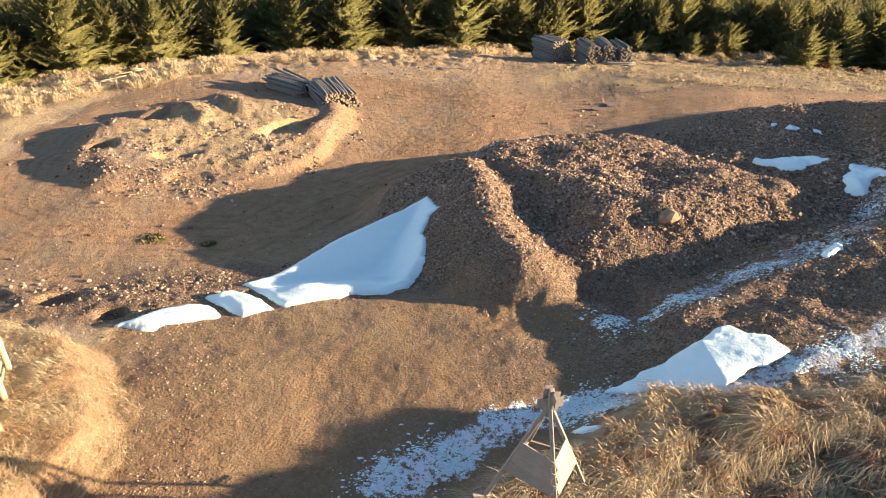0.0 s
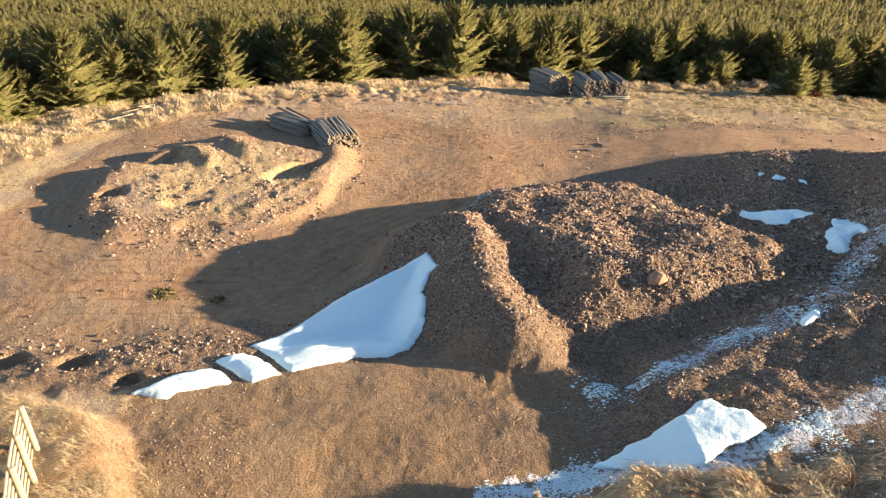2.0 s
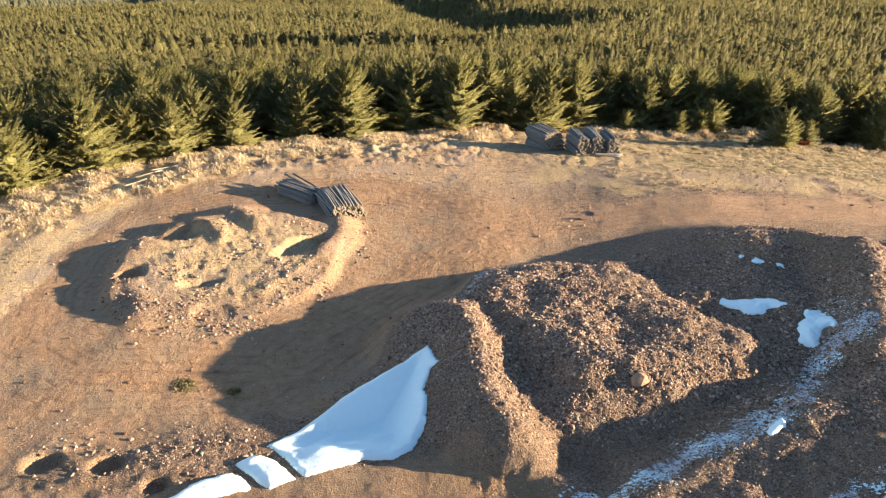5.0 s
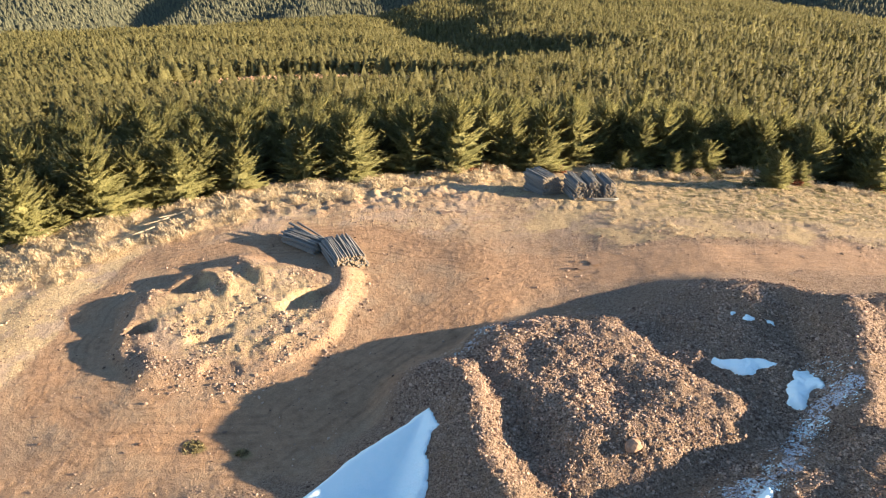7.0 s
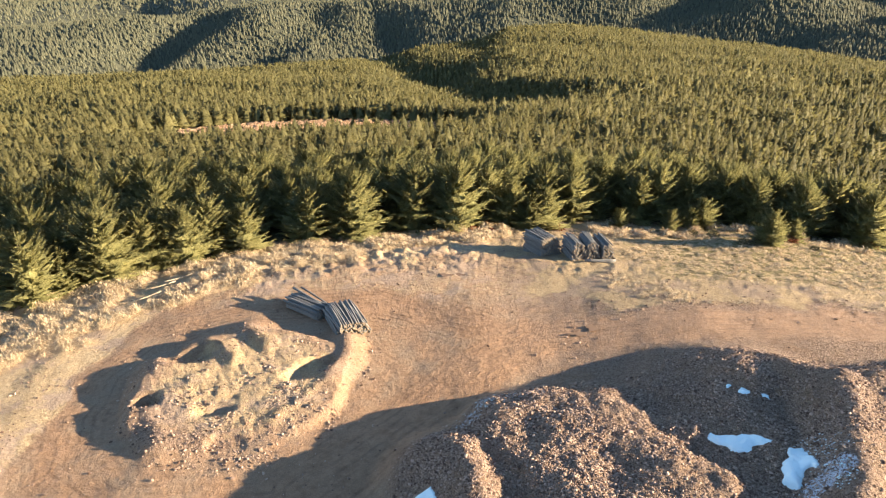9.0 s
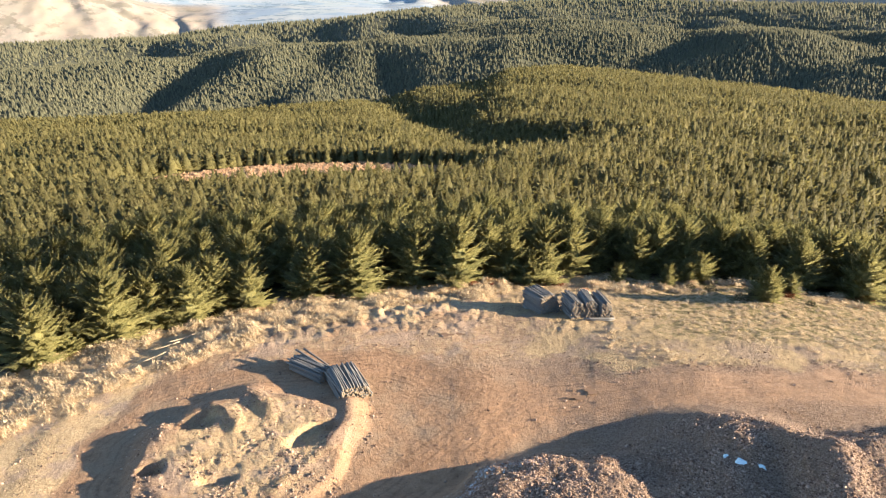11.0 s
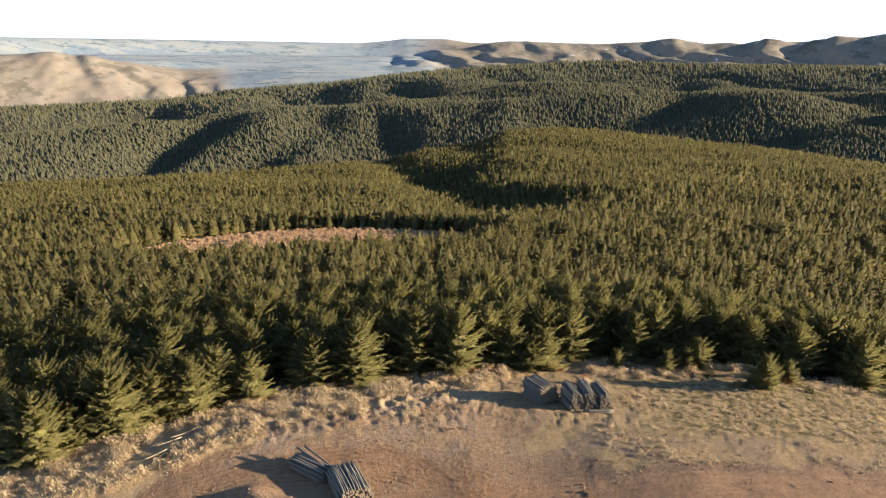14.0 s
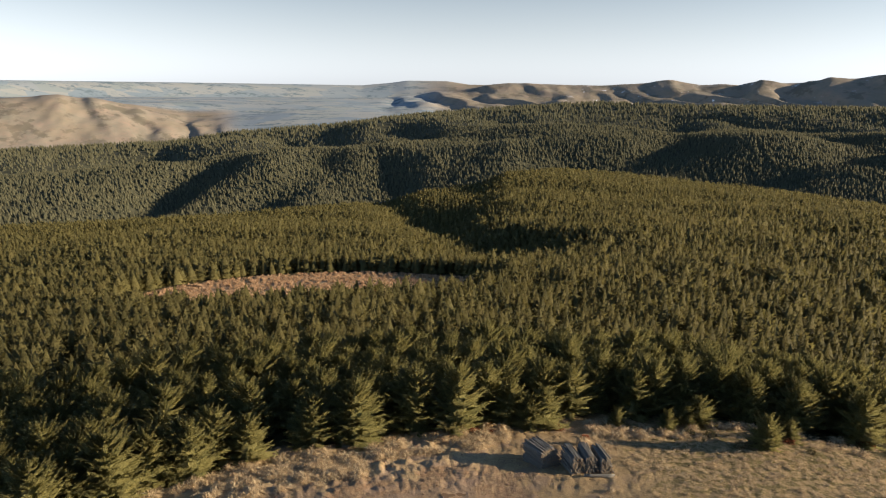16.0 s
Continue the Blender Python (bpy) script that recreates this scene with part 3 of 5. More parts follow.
def ground():
    va = np.radians(np.concatenate([np.linspace(-180, -42, 24, endpoint=False), np.linspace(-42, 42, 470), np.linspace(42, 180, 25)[1:]]))
    vr = np.concatenate([[0.0], np.geomspace(2.0, 8.0, 18, endpoint=False), np.geomspace(8.0, 90.0, 296, endpoint=False), np.geomspace(90, 900, 80, endpoint=False), np.geomspace(900, 2900, 80, endpoint=False), np.linspace(2900, 3500, 70, endpoint=False), np.linspace(3500, 4985, 85)])
    a, r = np.meshgrid(va, vr)
    x, y = r * np.sin(a), r * np.cos(a)
    z = land(x, y)
    me = mesh("ground", np.stack([x, y, z], -1).reshape(-1, 3), sheet_faces(len(vr), len(va))[:, ::-1], True)
    deg = np.degrees(a)
    wood = edge_of_wood(x) + 1.5 * fbm(x, y, 5, 2, 9)
    n1, n2 = fbm(x, y, 4, 4, 20), fbm(x, y, 1.2, 3, 21)
    z0 = near_land(x, y)
    road = smooth(np.minimum(away(x, y, ROAD), away(x, y, LOOP) + 0.6 + 1.7 * smooth(-x, 9, 17)) + 0.8 * n1, 3.6, 1.8) * (r < 90)
    pit = smooth(z0, 0.55, 0.15) * smooth(-y, -62, -48) * (y > 18)
    grass = smooth(y - wood + 13 + 2 * n1, 0, 6) * smooth(x, 40, 10) + smooth(x + 4.0 * n1, 6, 24) * smooth(y + 3 * n1, 51, 60)
    grass = grass + 0.8 * smooth(-x + n1, 26, 30) * (y > 20) + 0.5 * smooth(away(x, y, BERM) + 0.6 * n1, 2.4, 1.0) + smooth(z0, 4.0, 4.7) * smooth(-y + 0.6 * n1, -14.2, -12.8) * smooth(x, 0.5, 2) + smooth(-x + 1.5 * n1, 9, 12) * smooth(-y, -21, -17)
    grass = grass + 0.56 * blob(x, y, -14.5, 42.5, 10.5, 10.5) + 0.38 * smooth(y, 50, 58)
    grass = np.clip(grass * (1 - road), 0, 1)
    stony = (1 - 0.8 * loam(x, y)) * np.clip(smooth(away(x, y, BERM) + 0.5 * n1, 1.8, 0.8) + 0.6 * blob(x, y, -14.8, 41.8, 11, 11) + smooth(z0 - rise_east(x, y), 0.4, 1.3) * smooth(y, 19, 22) + (0.5 - 0.38 * smooth(y, 27, 33) * smooth(-z0, -0.9, -0.5)) * smooth(n1, 0.1, 0.6) + 0.9 * blob(x, y, -15.5, 36.5, 7, 3) + 0.5 * smooth(y, 30, 20) * smooth(-x, -4, -6) + smooth(x, 4, 9) * smooth(y, 13, 16), 0, 1) * (1 - 0.7 * road) * (1 - 0.6 * pit)
    moss = 0.9 * smooth(x + 3 * n1, 18, 27) * smooth(y + 0.6 * n1, 56, 62) + 0.9 * blob(x, y, -13.4, 28.0, 1.0, 0.8) + 0.7 * blob(x, y, -10.6, 27.6, 0.9, 0.6)
    g = smooth(away(x, y, GULLY_SNOW) + 0.5 * n2, 1.25, 0.2) * smooth(x, 5, 9)
    f = smooth(away(x, y, FRONT_SNOW) + 0.45 * n2, 1.25, 0.2)
    f = f + 0.8 * smooth(away(x, y, [(2.2, 36.4), (3.6, 38.0), (5.4, 38.9), (7.4, 39.2)]) + 0.7 * n2, 1.6, 0.4) + 0.45 * blob(x, y, 22.0, 29.6, 2.2, 3.0, 20)
    frost = np.clip(g + f, 0, 1)
    floor = smooth(y - wood, 0.5, 4.0) * (r > 50)
    glade = blob(x, y, *GLADE) * 2
    floor = np.clip(np.where(r > 95, 1.0, floor) - glade, 0, 1)
    grass = np.clip(grass + glade * (r > 150), 0, 1) * np.where((r > 100) & (glade <= 0), 0, 1)
    q = zone(r)
    beyond = smooth(q, 1960, 2060)
    bare = beyond * np.clip(smooth(deg, -3, 2) * smooth(q, 3000, 3300) + smooth(-deg, 16, 19) * smooth(q, 2350, 2500) * smooth(-q, -3300, -3150), 0, 1)
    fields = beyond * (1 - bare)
    floor = floor * (1 - beyond)
    snowy = smooth(deg, 8, 14) * smooth(q, 3300, 3700) * smooth(-q, -4100, -4020)
    at = me.attributes.new("lane", "FLOAT", "POINT")
    at.data.foreach_set("value", np.minimum(np.minimum(away(x, y, ROAD), away(x, y, LOOP)), 50).astype(np.float32).ravel())
    at = me.attributes.new("earth", "FLOAT", "POINT")
    at.data.foreach_set("value", (smooth(y + n1, 23, 19.5) * smooth(-x + n1, -9, -6) * (1 - np.clip(grass, 0, 1))).astype(np.float32).ravel())
    at = me.attributes.new("canopy", "FLOAT", "POINT")
    at.data.foreach_set("value", (smooth(r, 420, 520) * (1 - beyond) * (1 - np.clip(glade, 0, 1))).astype(np.float32).ravel())
    for key, rgb in (("cover", (grass, stony, moss)), ("damp", (frost, road, floor)), ("far", (bare, fields, snowy))):
        at = me.attributes.new(key, "FLOAT_COLOR", "POINT")
        at.data.foreach_set("color", np.stack([np.clip(c, 0, 1) * np.ones_like(x) for c in rgb] + [np.ones_like(x)], -1).astype(np.float32).ravel())
    return tagged(part("ground", me, GROUND), "brown stony earth of a hilltop quarry, dry grass and distant hills", "ground", kind="structure")


the_ground = ground()

# ---- trees ----


def crown_parts(rng, height, spread, whorls, branches, twigs, taper=1.6):
    """A bushy fir crown: whorls of boughs, each a folded blade fringed with twigs, round a rough core. Corners, triangles, outward normals."""
    V, F, N = [], [], []
    up = Vector((0, 0, 1))
    fine = 0.78 if twigs > 8 else 1.0

    def tri(p, q, r, n0, n1, n2):
        k = len(V)
        flip = (q - p).cross(r - p).dot(n0 + n1 + n2) < 0
        V.extend((p, r, q) if flip else (p, q, r))
        N.extend((n0, n2, n1) if flip else (n0, n1, n2))
        F.append((k, k + 1, k + 2))

    def girth(t):
        return spread * (1 - t ** taper) ** 0.9 * min(1, 0.78 + t * 1.4)

    lop = [0.82 + 0.36 * rng.random() for _ in range(7)]
    for w in range(whorls):
        t = (w + 0.15 + 0.6 * rng.random()) / whorls
        for b in range(branches):
            az = 2 * math.pi * (b + rng.random() * 0.85) / branches + w * 2.4
            length = (girth(t) * (0.68 + 0.5 * rng.random()) + 0.22) * lop[int(az / 0.9) % 7]
            o = Vector((math.cos(az), math.sin(az), 0))
            flat = Vector((-o.y, o.x, 0))
            zz = height * (0.05 + 0.88 * t) + (rng.random() - 0.5) * height / whorls
            climb = math.tan(radians(-16 + 56 * t ** 1.2 + 30 * rng.random()))
            turn = 0.25 * (rng.random() - 0.5)

            def spot(f):
                return o * (length * f) + flat * (turn * length * f * f) + up * (zz + length * (climb * f - 0.22 * f * (1 - f) * 2 + 0.10 * f * f))

            wide = length * (0.13 + 0.08 * rng.random())
            c0, c2 = spot(0.12), spot(0.97)
            ridge = (o * 0.5 + up * 0.8).normalized()
            for side in (-1, 1):
                out = (o * 0.55 + flat * side * 0.65 + up * 0.45).normalized()
                tri(c0, spot(0.55) + flat * side * wide - up * wide * 0.45, c2, ridge, out, ridge)
            for k in range(twigs):
                f = 0.34 + 0.66 * (k + rng.random()) / twigs
                side = 1 if k % 2 else -1
                p = spot(f) + flat * side * wide * 0.55 * (1 - f)
                swing = radians(62 - 42 * f + 22 * (rng.random() - 0.5))
                reach = ((0.12 + 0.34 * (1.15 - f)) * length * (0.6 + 0.7 * rng.random()) + 0.14) * fine
                d = (o * math.cos(swing) + flat * side * math.sin(swing) + up * (0.18 + 0.35 * t + 0.95 * (rng.random() - 0.42))).normalized()
                out = (o * 0.55 + flat * side * 0.45 * math.sin(swing) + up * (0.55 + 0.5 * (rng.random() - 0.5))).normalized()
                s = d.cross(out).normalized() * (0.075 + 0.12 * reach) * fine * (0.7 + 0.6 * rng.random())
                tri(p - s, p + d * reach, p + s, out, out, out)
    # leader
    for k in range(3):
        az = 2.1 * k + rng.random()
        o = Vector((math.cos(az), math.sin(az), 0))
        n = (o + up).normalized()
        tri(o * 0.13 + up * height * 0.88, up * height * 1.05, Vector((-o.y, o.x, 0)) * 0.2 + up * height * 0.86, n, n, n)
    # the dense inside
    seg, levels = (8, (0.04, 0.3, 0.55)) if twigs > 2 else (6, (0.04, 0.4))
    rings = []
    for t in levels:
        turn = rng.random()
        rings.append([Vector((math.cos(6.2832 * (i + turn) / seg), math.sin(6.2832 * (i + turn) / seg), 0)) * girth(t) * (0.28 + 0.2 * rng.random()) + Vector((0, 0, height * t + (rng.random() - 0.5) * 0.5)) for i in range(seg)])
    for lo, hi in zip(rings, rings[1:] + [None]):
        for i in range(seg):
            j = (i + 1) % seg
            out = (lo[i] + lo[j])
            out = Vector((out.x, out.y, 0.35 * spread)).normalized()
            if hi is None:
                tri(lo[i], lo[j], Vector((0, 0, height * (0.82 if twigs > 2 else 0.55))), out, out, out)
            else:
                tri(lo[i], lo[j], hi[j], out, out, out)
                tri(lo[i], hi[j], hi[i], out, out, out)
    return np.array([tuple(v) for v in V]), np.array(F), np.array([tuple(v) for v in N])


def soft(me, normals):
    """Shade a crown by the direction in which its sprays face."""
    me.polygons.foreach_set("use_smooth", np.ones(len(me.polygons), bool))
    me.normals_split_custom_set_from_vertices(np.asarray(normals, np.float32))
    return me


def trunk_mesh(height):
    bm = bmesh.new()
    bmesh.ops.create_cone(bm, cap_ends=True, segments=7, radius1=0.10, radius2=0.012, depth=height * 0.98, matrix=Matrix.Translation((0, 0, height * 0.49 - 0.1)))
    me = bpy.data.meshes.new("trunk")
    bm.to_mesh(me)
    bm.free()
    return me


def fir_kinds():
    rng = random.Random(4)
    kinds = []
    for h, s in ((6.7, 3.6), (7.2, 3.7), (6.2, 3.4), (6.9, 3.8), (5.9, 3.5)):
        V, F, N = crown_parts(rng, h, s, 13, 9, 18)
        kinds.append((trunk_mesh(h), soft(mesh("crown", V, F), N)))
    return kinds


FIRS = fir_kinds()


def fir(kind, x, y, size, turn, label):
    root = new("fir_tree")
    for key, me, mat in (("trunk", FIRS[kind][0], BARK), ("crown", FIRS[kind][1], NEEDLES)):
        part(key, me, mat, root)
    root.matrix_basis = pose(x, y, float(land(x, y)) - 0.1, 0, 0, turn) @ Matrix.Diagonal((size, size, size * 1.02, 1))
    return tagged(root, label, "tree", "plantation firs")


def plant_wood():
    rng = np.random.default_rng(11)
    step = 4.25
    gx, gy = np.meshgrid(np.arange(-700, 700, step), np.arange(30, 1060, step))
    x = (gx + rng.uniform(-1.4, 1.4, gx.shape)).ravel()
    y = (gy + rng.uniform(-1.4, 1.4, gy.shape)).ravel()
    r, a = np.hypot(x, y), np.degrees(np.arctan2(x, y))
    behind = y - edge_of_wood(x)
    r1 = np.interp(a, [-34, -18, 0, 10, 34], [860, 900, 960, 1010, 960])
    ok = (np.abs(a) < 36.5) & (behind > 0.8) & (r < r1 + 18) & (rng.random(len(x)) > 0.06)
    ok &= blob(x, y, *GLADE) < 0.02
    ok &= blob(x, y, -23, 76, 6.0, 4.5) < 0.05
    ok &= rng.random(len(x)) > 0.12 * smooth(r, 110, 260)
    x, y, r, behind = x[ok], y[ok], r[ok], behind[ok]
    z = land(x, y)
    size = rng.normal(1.0, 0.085, len(x)).clip(0.78, 1.25) * (1.12 - 0.10 * smooth(behind, 2, 12)) * (1 + (0.32 + rng.normal(0, 0.16, len(x)).clip(-0.25, 0.25)) * smooth(r, 110, 260))
    turn = rng.uniform(0, 360, len(x))
    near = np.argsort(behind + 0.25 * r)[:300]
    for k in near:
        fir(int(rng.integers(0, 5)), float(x[k]), float(y[k]), float(size[k]), float(turn[k]), "dense green young fir at the edge of a plantation")
    rest = np.ones(len(x), bool)
    rest[near] = False
    mid = rest & (r < 125)
    grow("fir_plantation", np.stack([x[mid], y[mid], z[mid]], 1), size[mid], turn[mid], (9, 9, 9), NEEDLES, "dense plantation of young green firs covering the slope")
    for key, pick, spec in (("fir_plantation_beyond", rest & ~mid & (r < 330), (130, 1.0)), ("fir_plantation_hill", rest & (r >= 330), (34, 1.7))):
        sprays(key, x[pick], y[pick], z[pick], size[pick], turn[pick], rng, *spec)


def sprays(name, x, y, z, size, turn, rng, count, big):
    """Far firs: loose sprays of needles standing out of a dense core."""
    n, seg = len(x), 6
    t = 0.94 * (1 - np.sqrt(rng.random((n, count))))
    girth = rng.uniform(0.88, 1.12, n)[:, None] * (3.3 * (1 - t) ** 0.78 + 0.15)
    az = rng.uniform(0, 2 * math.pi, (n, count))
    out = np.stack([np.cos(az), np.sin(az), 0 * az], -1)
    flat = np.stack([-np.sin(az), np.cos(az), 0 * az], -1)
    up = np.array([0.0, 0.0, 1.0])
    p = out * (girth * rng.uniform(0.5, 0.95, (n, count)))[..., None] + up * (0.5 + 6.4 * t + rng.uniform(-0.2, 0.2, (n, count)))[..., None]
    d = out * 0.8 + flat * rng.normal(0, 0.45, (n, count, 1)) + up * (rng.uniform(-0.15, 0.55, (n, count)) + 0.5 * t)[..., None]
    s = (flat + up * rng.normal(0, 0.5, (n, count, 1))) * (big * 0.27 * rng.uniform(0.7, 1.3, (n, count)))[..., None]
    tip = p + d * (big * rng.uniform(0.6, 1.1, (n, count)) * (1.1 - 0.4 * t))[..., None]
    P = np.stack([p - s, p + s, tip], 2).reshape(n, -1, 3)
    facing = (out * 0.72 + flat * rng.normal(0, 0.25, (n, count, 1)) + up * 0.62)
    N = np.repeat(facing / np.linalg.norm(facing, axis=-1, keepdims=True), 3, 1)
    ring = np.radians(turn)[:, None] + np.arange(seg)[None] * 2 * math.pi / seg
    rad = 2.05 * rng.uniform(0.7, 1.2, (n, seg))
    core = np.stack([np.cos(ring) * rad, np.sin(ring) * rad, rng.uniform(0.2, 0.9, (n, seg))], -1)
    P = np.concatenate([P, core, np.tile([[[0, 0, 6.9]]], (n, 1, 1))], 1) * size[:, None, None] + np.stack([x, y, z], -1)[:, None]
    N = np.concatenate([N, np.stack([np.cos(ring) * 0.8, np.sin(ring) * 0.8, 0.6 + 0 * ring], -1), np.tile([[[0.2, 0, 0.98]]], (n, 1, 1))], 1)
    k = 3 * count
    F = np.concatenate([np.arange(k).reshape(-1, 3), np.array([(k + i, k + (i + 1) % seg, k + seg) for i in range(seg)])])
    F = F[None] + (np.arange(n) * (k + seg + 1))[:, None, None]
    # crown shade comes from the darkened needle colour
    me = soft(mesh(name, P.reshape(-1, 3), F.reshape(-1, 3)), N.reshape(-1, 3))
    return tagged(part(name, me, NEEDLES_HILL_SHADED), "dense green fir plantation rolling over the hill", "forest", kind="stuff")


def grow(name, places, size, turn, spec, material, label):
    rng = random.Random(8)
    VS, FS, NS, base = [], [], [], 0
    pick = np.arange(len(places)) % 5
    for k in range(5):
        V, F, N = crown_parts(rng, (6.6, 7.0, 6.2, 6.7, 5.9)[k], 3.4, *spec)
        m = pick == k
        if not m.any():
            continue
        c, s = np.cos(np.radians(turn[m])), np.sin(np.radians(turn[m]))
        sz = size[m][:, None]
        X = (V[None, :, 0] * c[:, None] - V[None, :, 1] * s[:, None]) * sz + places[m][:, 0:1]
        Y = (V[None, :, 0] * s[:, None] + V[None, :, 1] * c[:, None]) * sz + places[m][:, 1:2]
        Z = V[None, :, 2] * sz + places[m][:, 2:3]
        n = int(m.sum())
        VS.append(np.stack([X, Y, Z], -1).reshape(-1, 3))
        NS.append(np.stack([N[None, :, 0] * c[:, None] - N[None, :, 1] * s[:, None], N[None, :, 0] * s[:, None] + N[None, :, 1] * c[:, None], N[None, :, 2] + 0 * c[:, None]], -1).reshape(-1, 3))
        FS.append((F[None] + (np.arange(n) * len(V))[:, None, None] + base).reshape(-1, 3))
        base += n * len(V)
    return tagged(part(name, soft(mesh(name, np.concatenate(VS), np.concatenate(FS)), np.concatenate(NS)), material), label, "forest", kind="stuff")


plant_wood()


def far_woods():
    rng = np.random.default_rng(5)
    n = 66000
    a = np.radians(rng.uniform(-37, 37, n))
    r = np.sqrt(rng.uniform(1180 ** 2, 1950 ** 2, n))
    r[: n // 5] = rng.uniform(1900, 2620, n // 5)
    x, y = r * np.sin(a), r * np.cos(a)
    z = land(x, y)
    size = rng.uniform(0.62, 1.15, n) * (1 + 0.7 * smooth(r, 1800, 2500))
    sides = np.arange(5) * 2 * math.pi / 5 + 0.4
    ring = np.stack([np.cos(sides) * 2.5, np.sin(sides) * 2.5, np.full(5, 0.2)], 1)
    V = np.concatenate([ring, [[0, 0, 8.6]]])
    F = np.array([(k, (k + 1) % 5, 5) for k in range(5)])
    up = np.array([(math.cos(k) * 0.7, math.sin(k) * 0.7, 0.71) for k in sides] + [(0.2, 0, 0.98)])
    P = V[None] * size[:, None, None] + np.stack([x, y, z - 0.5], 1)[:, None, :]
    F = (F[None] + (np.arange(n) * 6)[:, None, None]).reshape(-1, 3)
    return tagged(part("far_woods", soft(mesh("far_woods", P.reshape(-1, 3), F), np.tile(up, (n, 1))), NEEDLES_HAZED), "dark conifer forest over the distant folded hills", "forest", kind="stuff")


far_woods()


def edge_firs():
    """Lone and small firs in front of the wood."""
    rng = random.Random(21)
    for x, y, h, label in ((40.4, 74.9, 4.3, "dark green lone fir among dry tussocks"), (45.2, 78.4, 2.8, "small fir beside a red shrub"),
                           (30.5, 81.8, 2.9, "small yellow-green fir in front of the wood"), (24.0, 82.8, 2.8, "small round fir in front of the wood"),
                           (35.3, 83.6, 3.8, "young fir at the edge of the wood"), (33.4, 83.0, 3.0, "young fir at the edge of the wood"),
                           (-23.1, 73.0, 5.6, "lone fir in front of a bare hollow"), (-39.3, 63.0, 4.2, "lone yellow-green fir on the grassy edge"),
                           (-33.0, 68.0, 6.6, "tall fir standing at the grassy edge"), (-30.2, 68.6, 4.6, "yellow-green fir at the grassy edge"), (-11.6, 77.4, 5.8, "green fir at the edge of the clearing"),
                           (-35.4, 65.6, 5.6, "green fir at the grassy edge"), (14.0, 83.0, 5.6, "green fir behind the timber stacks"), (12.0, 82.4, 4.2, "green fir behind the timber stacks")):
        k = rng.randrange(5)
        fir(k, x, y, h / (6.6, 7.2, 6.0, 6.9, 5.4)[k], rng.uniform(0, 360), label)


edge_firs()


def leafy(rng, radius, height, count, leaf):
    """A low shrub: many small leaves round a few stems."""
    V, F = [], []
    for _ in range(count):
        a, u = rng.uniform(0, 2 * math.pi), rng.random() ** 0.5
        top = rng.random()
        p = Vector((math.cos(a) * u * radius, math.sin(a) * u * radius, height * (0.1 + 0.85 * top * math.sqrt(max(0.05, 1 - u * u)))))
        d = Vector((rng.uniform(-1, 1), rng.uniform(-1, 1), rng.uniform(-0.3, 1))).normalized()
        e = d.cross(Vector((rng.uniform(-1, 1), rng.uniform(-1, 1), rng.uniform(-1, 1)))).normalized()
        k = len(V)
        V += [tuple(p - e * leaf * 0.4), tuple(p + d * leaf), tuple(p + e * leaf * 0.4)]
        F.append((k, k + 1, k + 2))
    return mesh("foliage", V, F)


def stems(radius, height):
    bm = bmesh.new()
    for k in range(5):
        a = k * 1.26
        m = Matrix.Rotation(0.5, 4, Vector((math.cos(a), math.sin(a), 0))) @ Matrix.Translation((0, 0, height * 0.3))
        bmesh.ops.create_cone(bm, cap_ends=True, segments=5, radius1=0.02, radius2=0.008, depth=height * 0.8, matrix=m)
    me = bpy.data.meshes.new("stems")
    bm.to_mesh(me)
    bm.free()
    return me


RUST = plain_material("rust_leaves", (0.16, 0.045, 0.02), (0.36, 0.12, 0.05), 4, 0.8, 0, 0.6)
MOSSY = plain_material("broom_leaves", (0.10, 0.085, 0.04), (0.24, 0.20, 0.09), 4, 0.8, 0, 0.6)


def shrubs():
    rng = random.Random(33)
    for x, y, w, h, mat, label in ((15.8, 81.4, 0.9, 0.9, RUST, "rust-red leafless shrub at the edge of the wood"), (44.6, 78.0, 1.2, 1.0, RUST, "rust-red shrub beside a small fir"),
                                   (6.9, 79.4, 0.8, 0.6, RUST, "low rust-brown shrub on the bank"), (4.6, 79.6, 1.0, 0.8, RUST, "low rust-brown shrub on the bank"), (18.8, 78.0, 0.6, 0.5, RUST, "small brown shrub in dry grass"),
                                   (56.3, 80.0, 1.3, 1.2, RUST, "rust-red shrub in front of dark firs"), (-11.0, 76.6, 0.7, 0.6, RUST, "low brown shrub under a fir"),
                                   (37.5, 74.9, 0.9, 0.9, MOSSY, "low round dark green broom bush"), (39.0, 75.3, 0.8, 0.8, MOSSY, "low round dark green broom bush"), (35.4, 79.2, 0.8, 0.9, MOSSY, "low dark green bush in dry grass"),
                                   (45.9, 74.2, 0.6, 0.5, MOSSY, "small dark green bush on the grass"), (33.0, 79.8, 0.7, 1.0, MOSSY, "low dark green bush in dry grass"),
                                   (-13.5, 28.2, 0.6, 0.12, MOSSY, "flat patch of green weeds on earth"), (-10.6, 27.7, 0.35, 0.12, MOSSY, "small green weed on earth"), (11.2, 84.6, 1.2, 1.0, MOSSY, "low green bush behind the timber stacks")):
        root = new("shrub")
        part("stems", stems(w, h), BARK, root)
        part("foliage", leafy(rng, w, h, int(420 * w), 0.16), mat, root)
        root.matrix_basis = pose(x, y, float(land(x, y)) - 0.05)
        tagged(root, label, "shrub", "shrubs along the wood")


shrubs()

# ---- snow ----


SNOWS = []


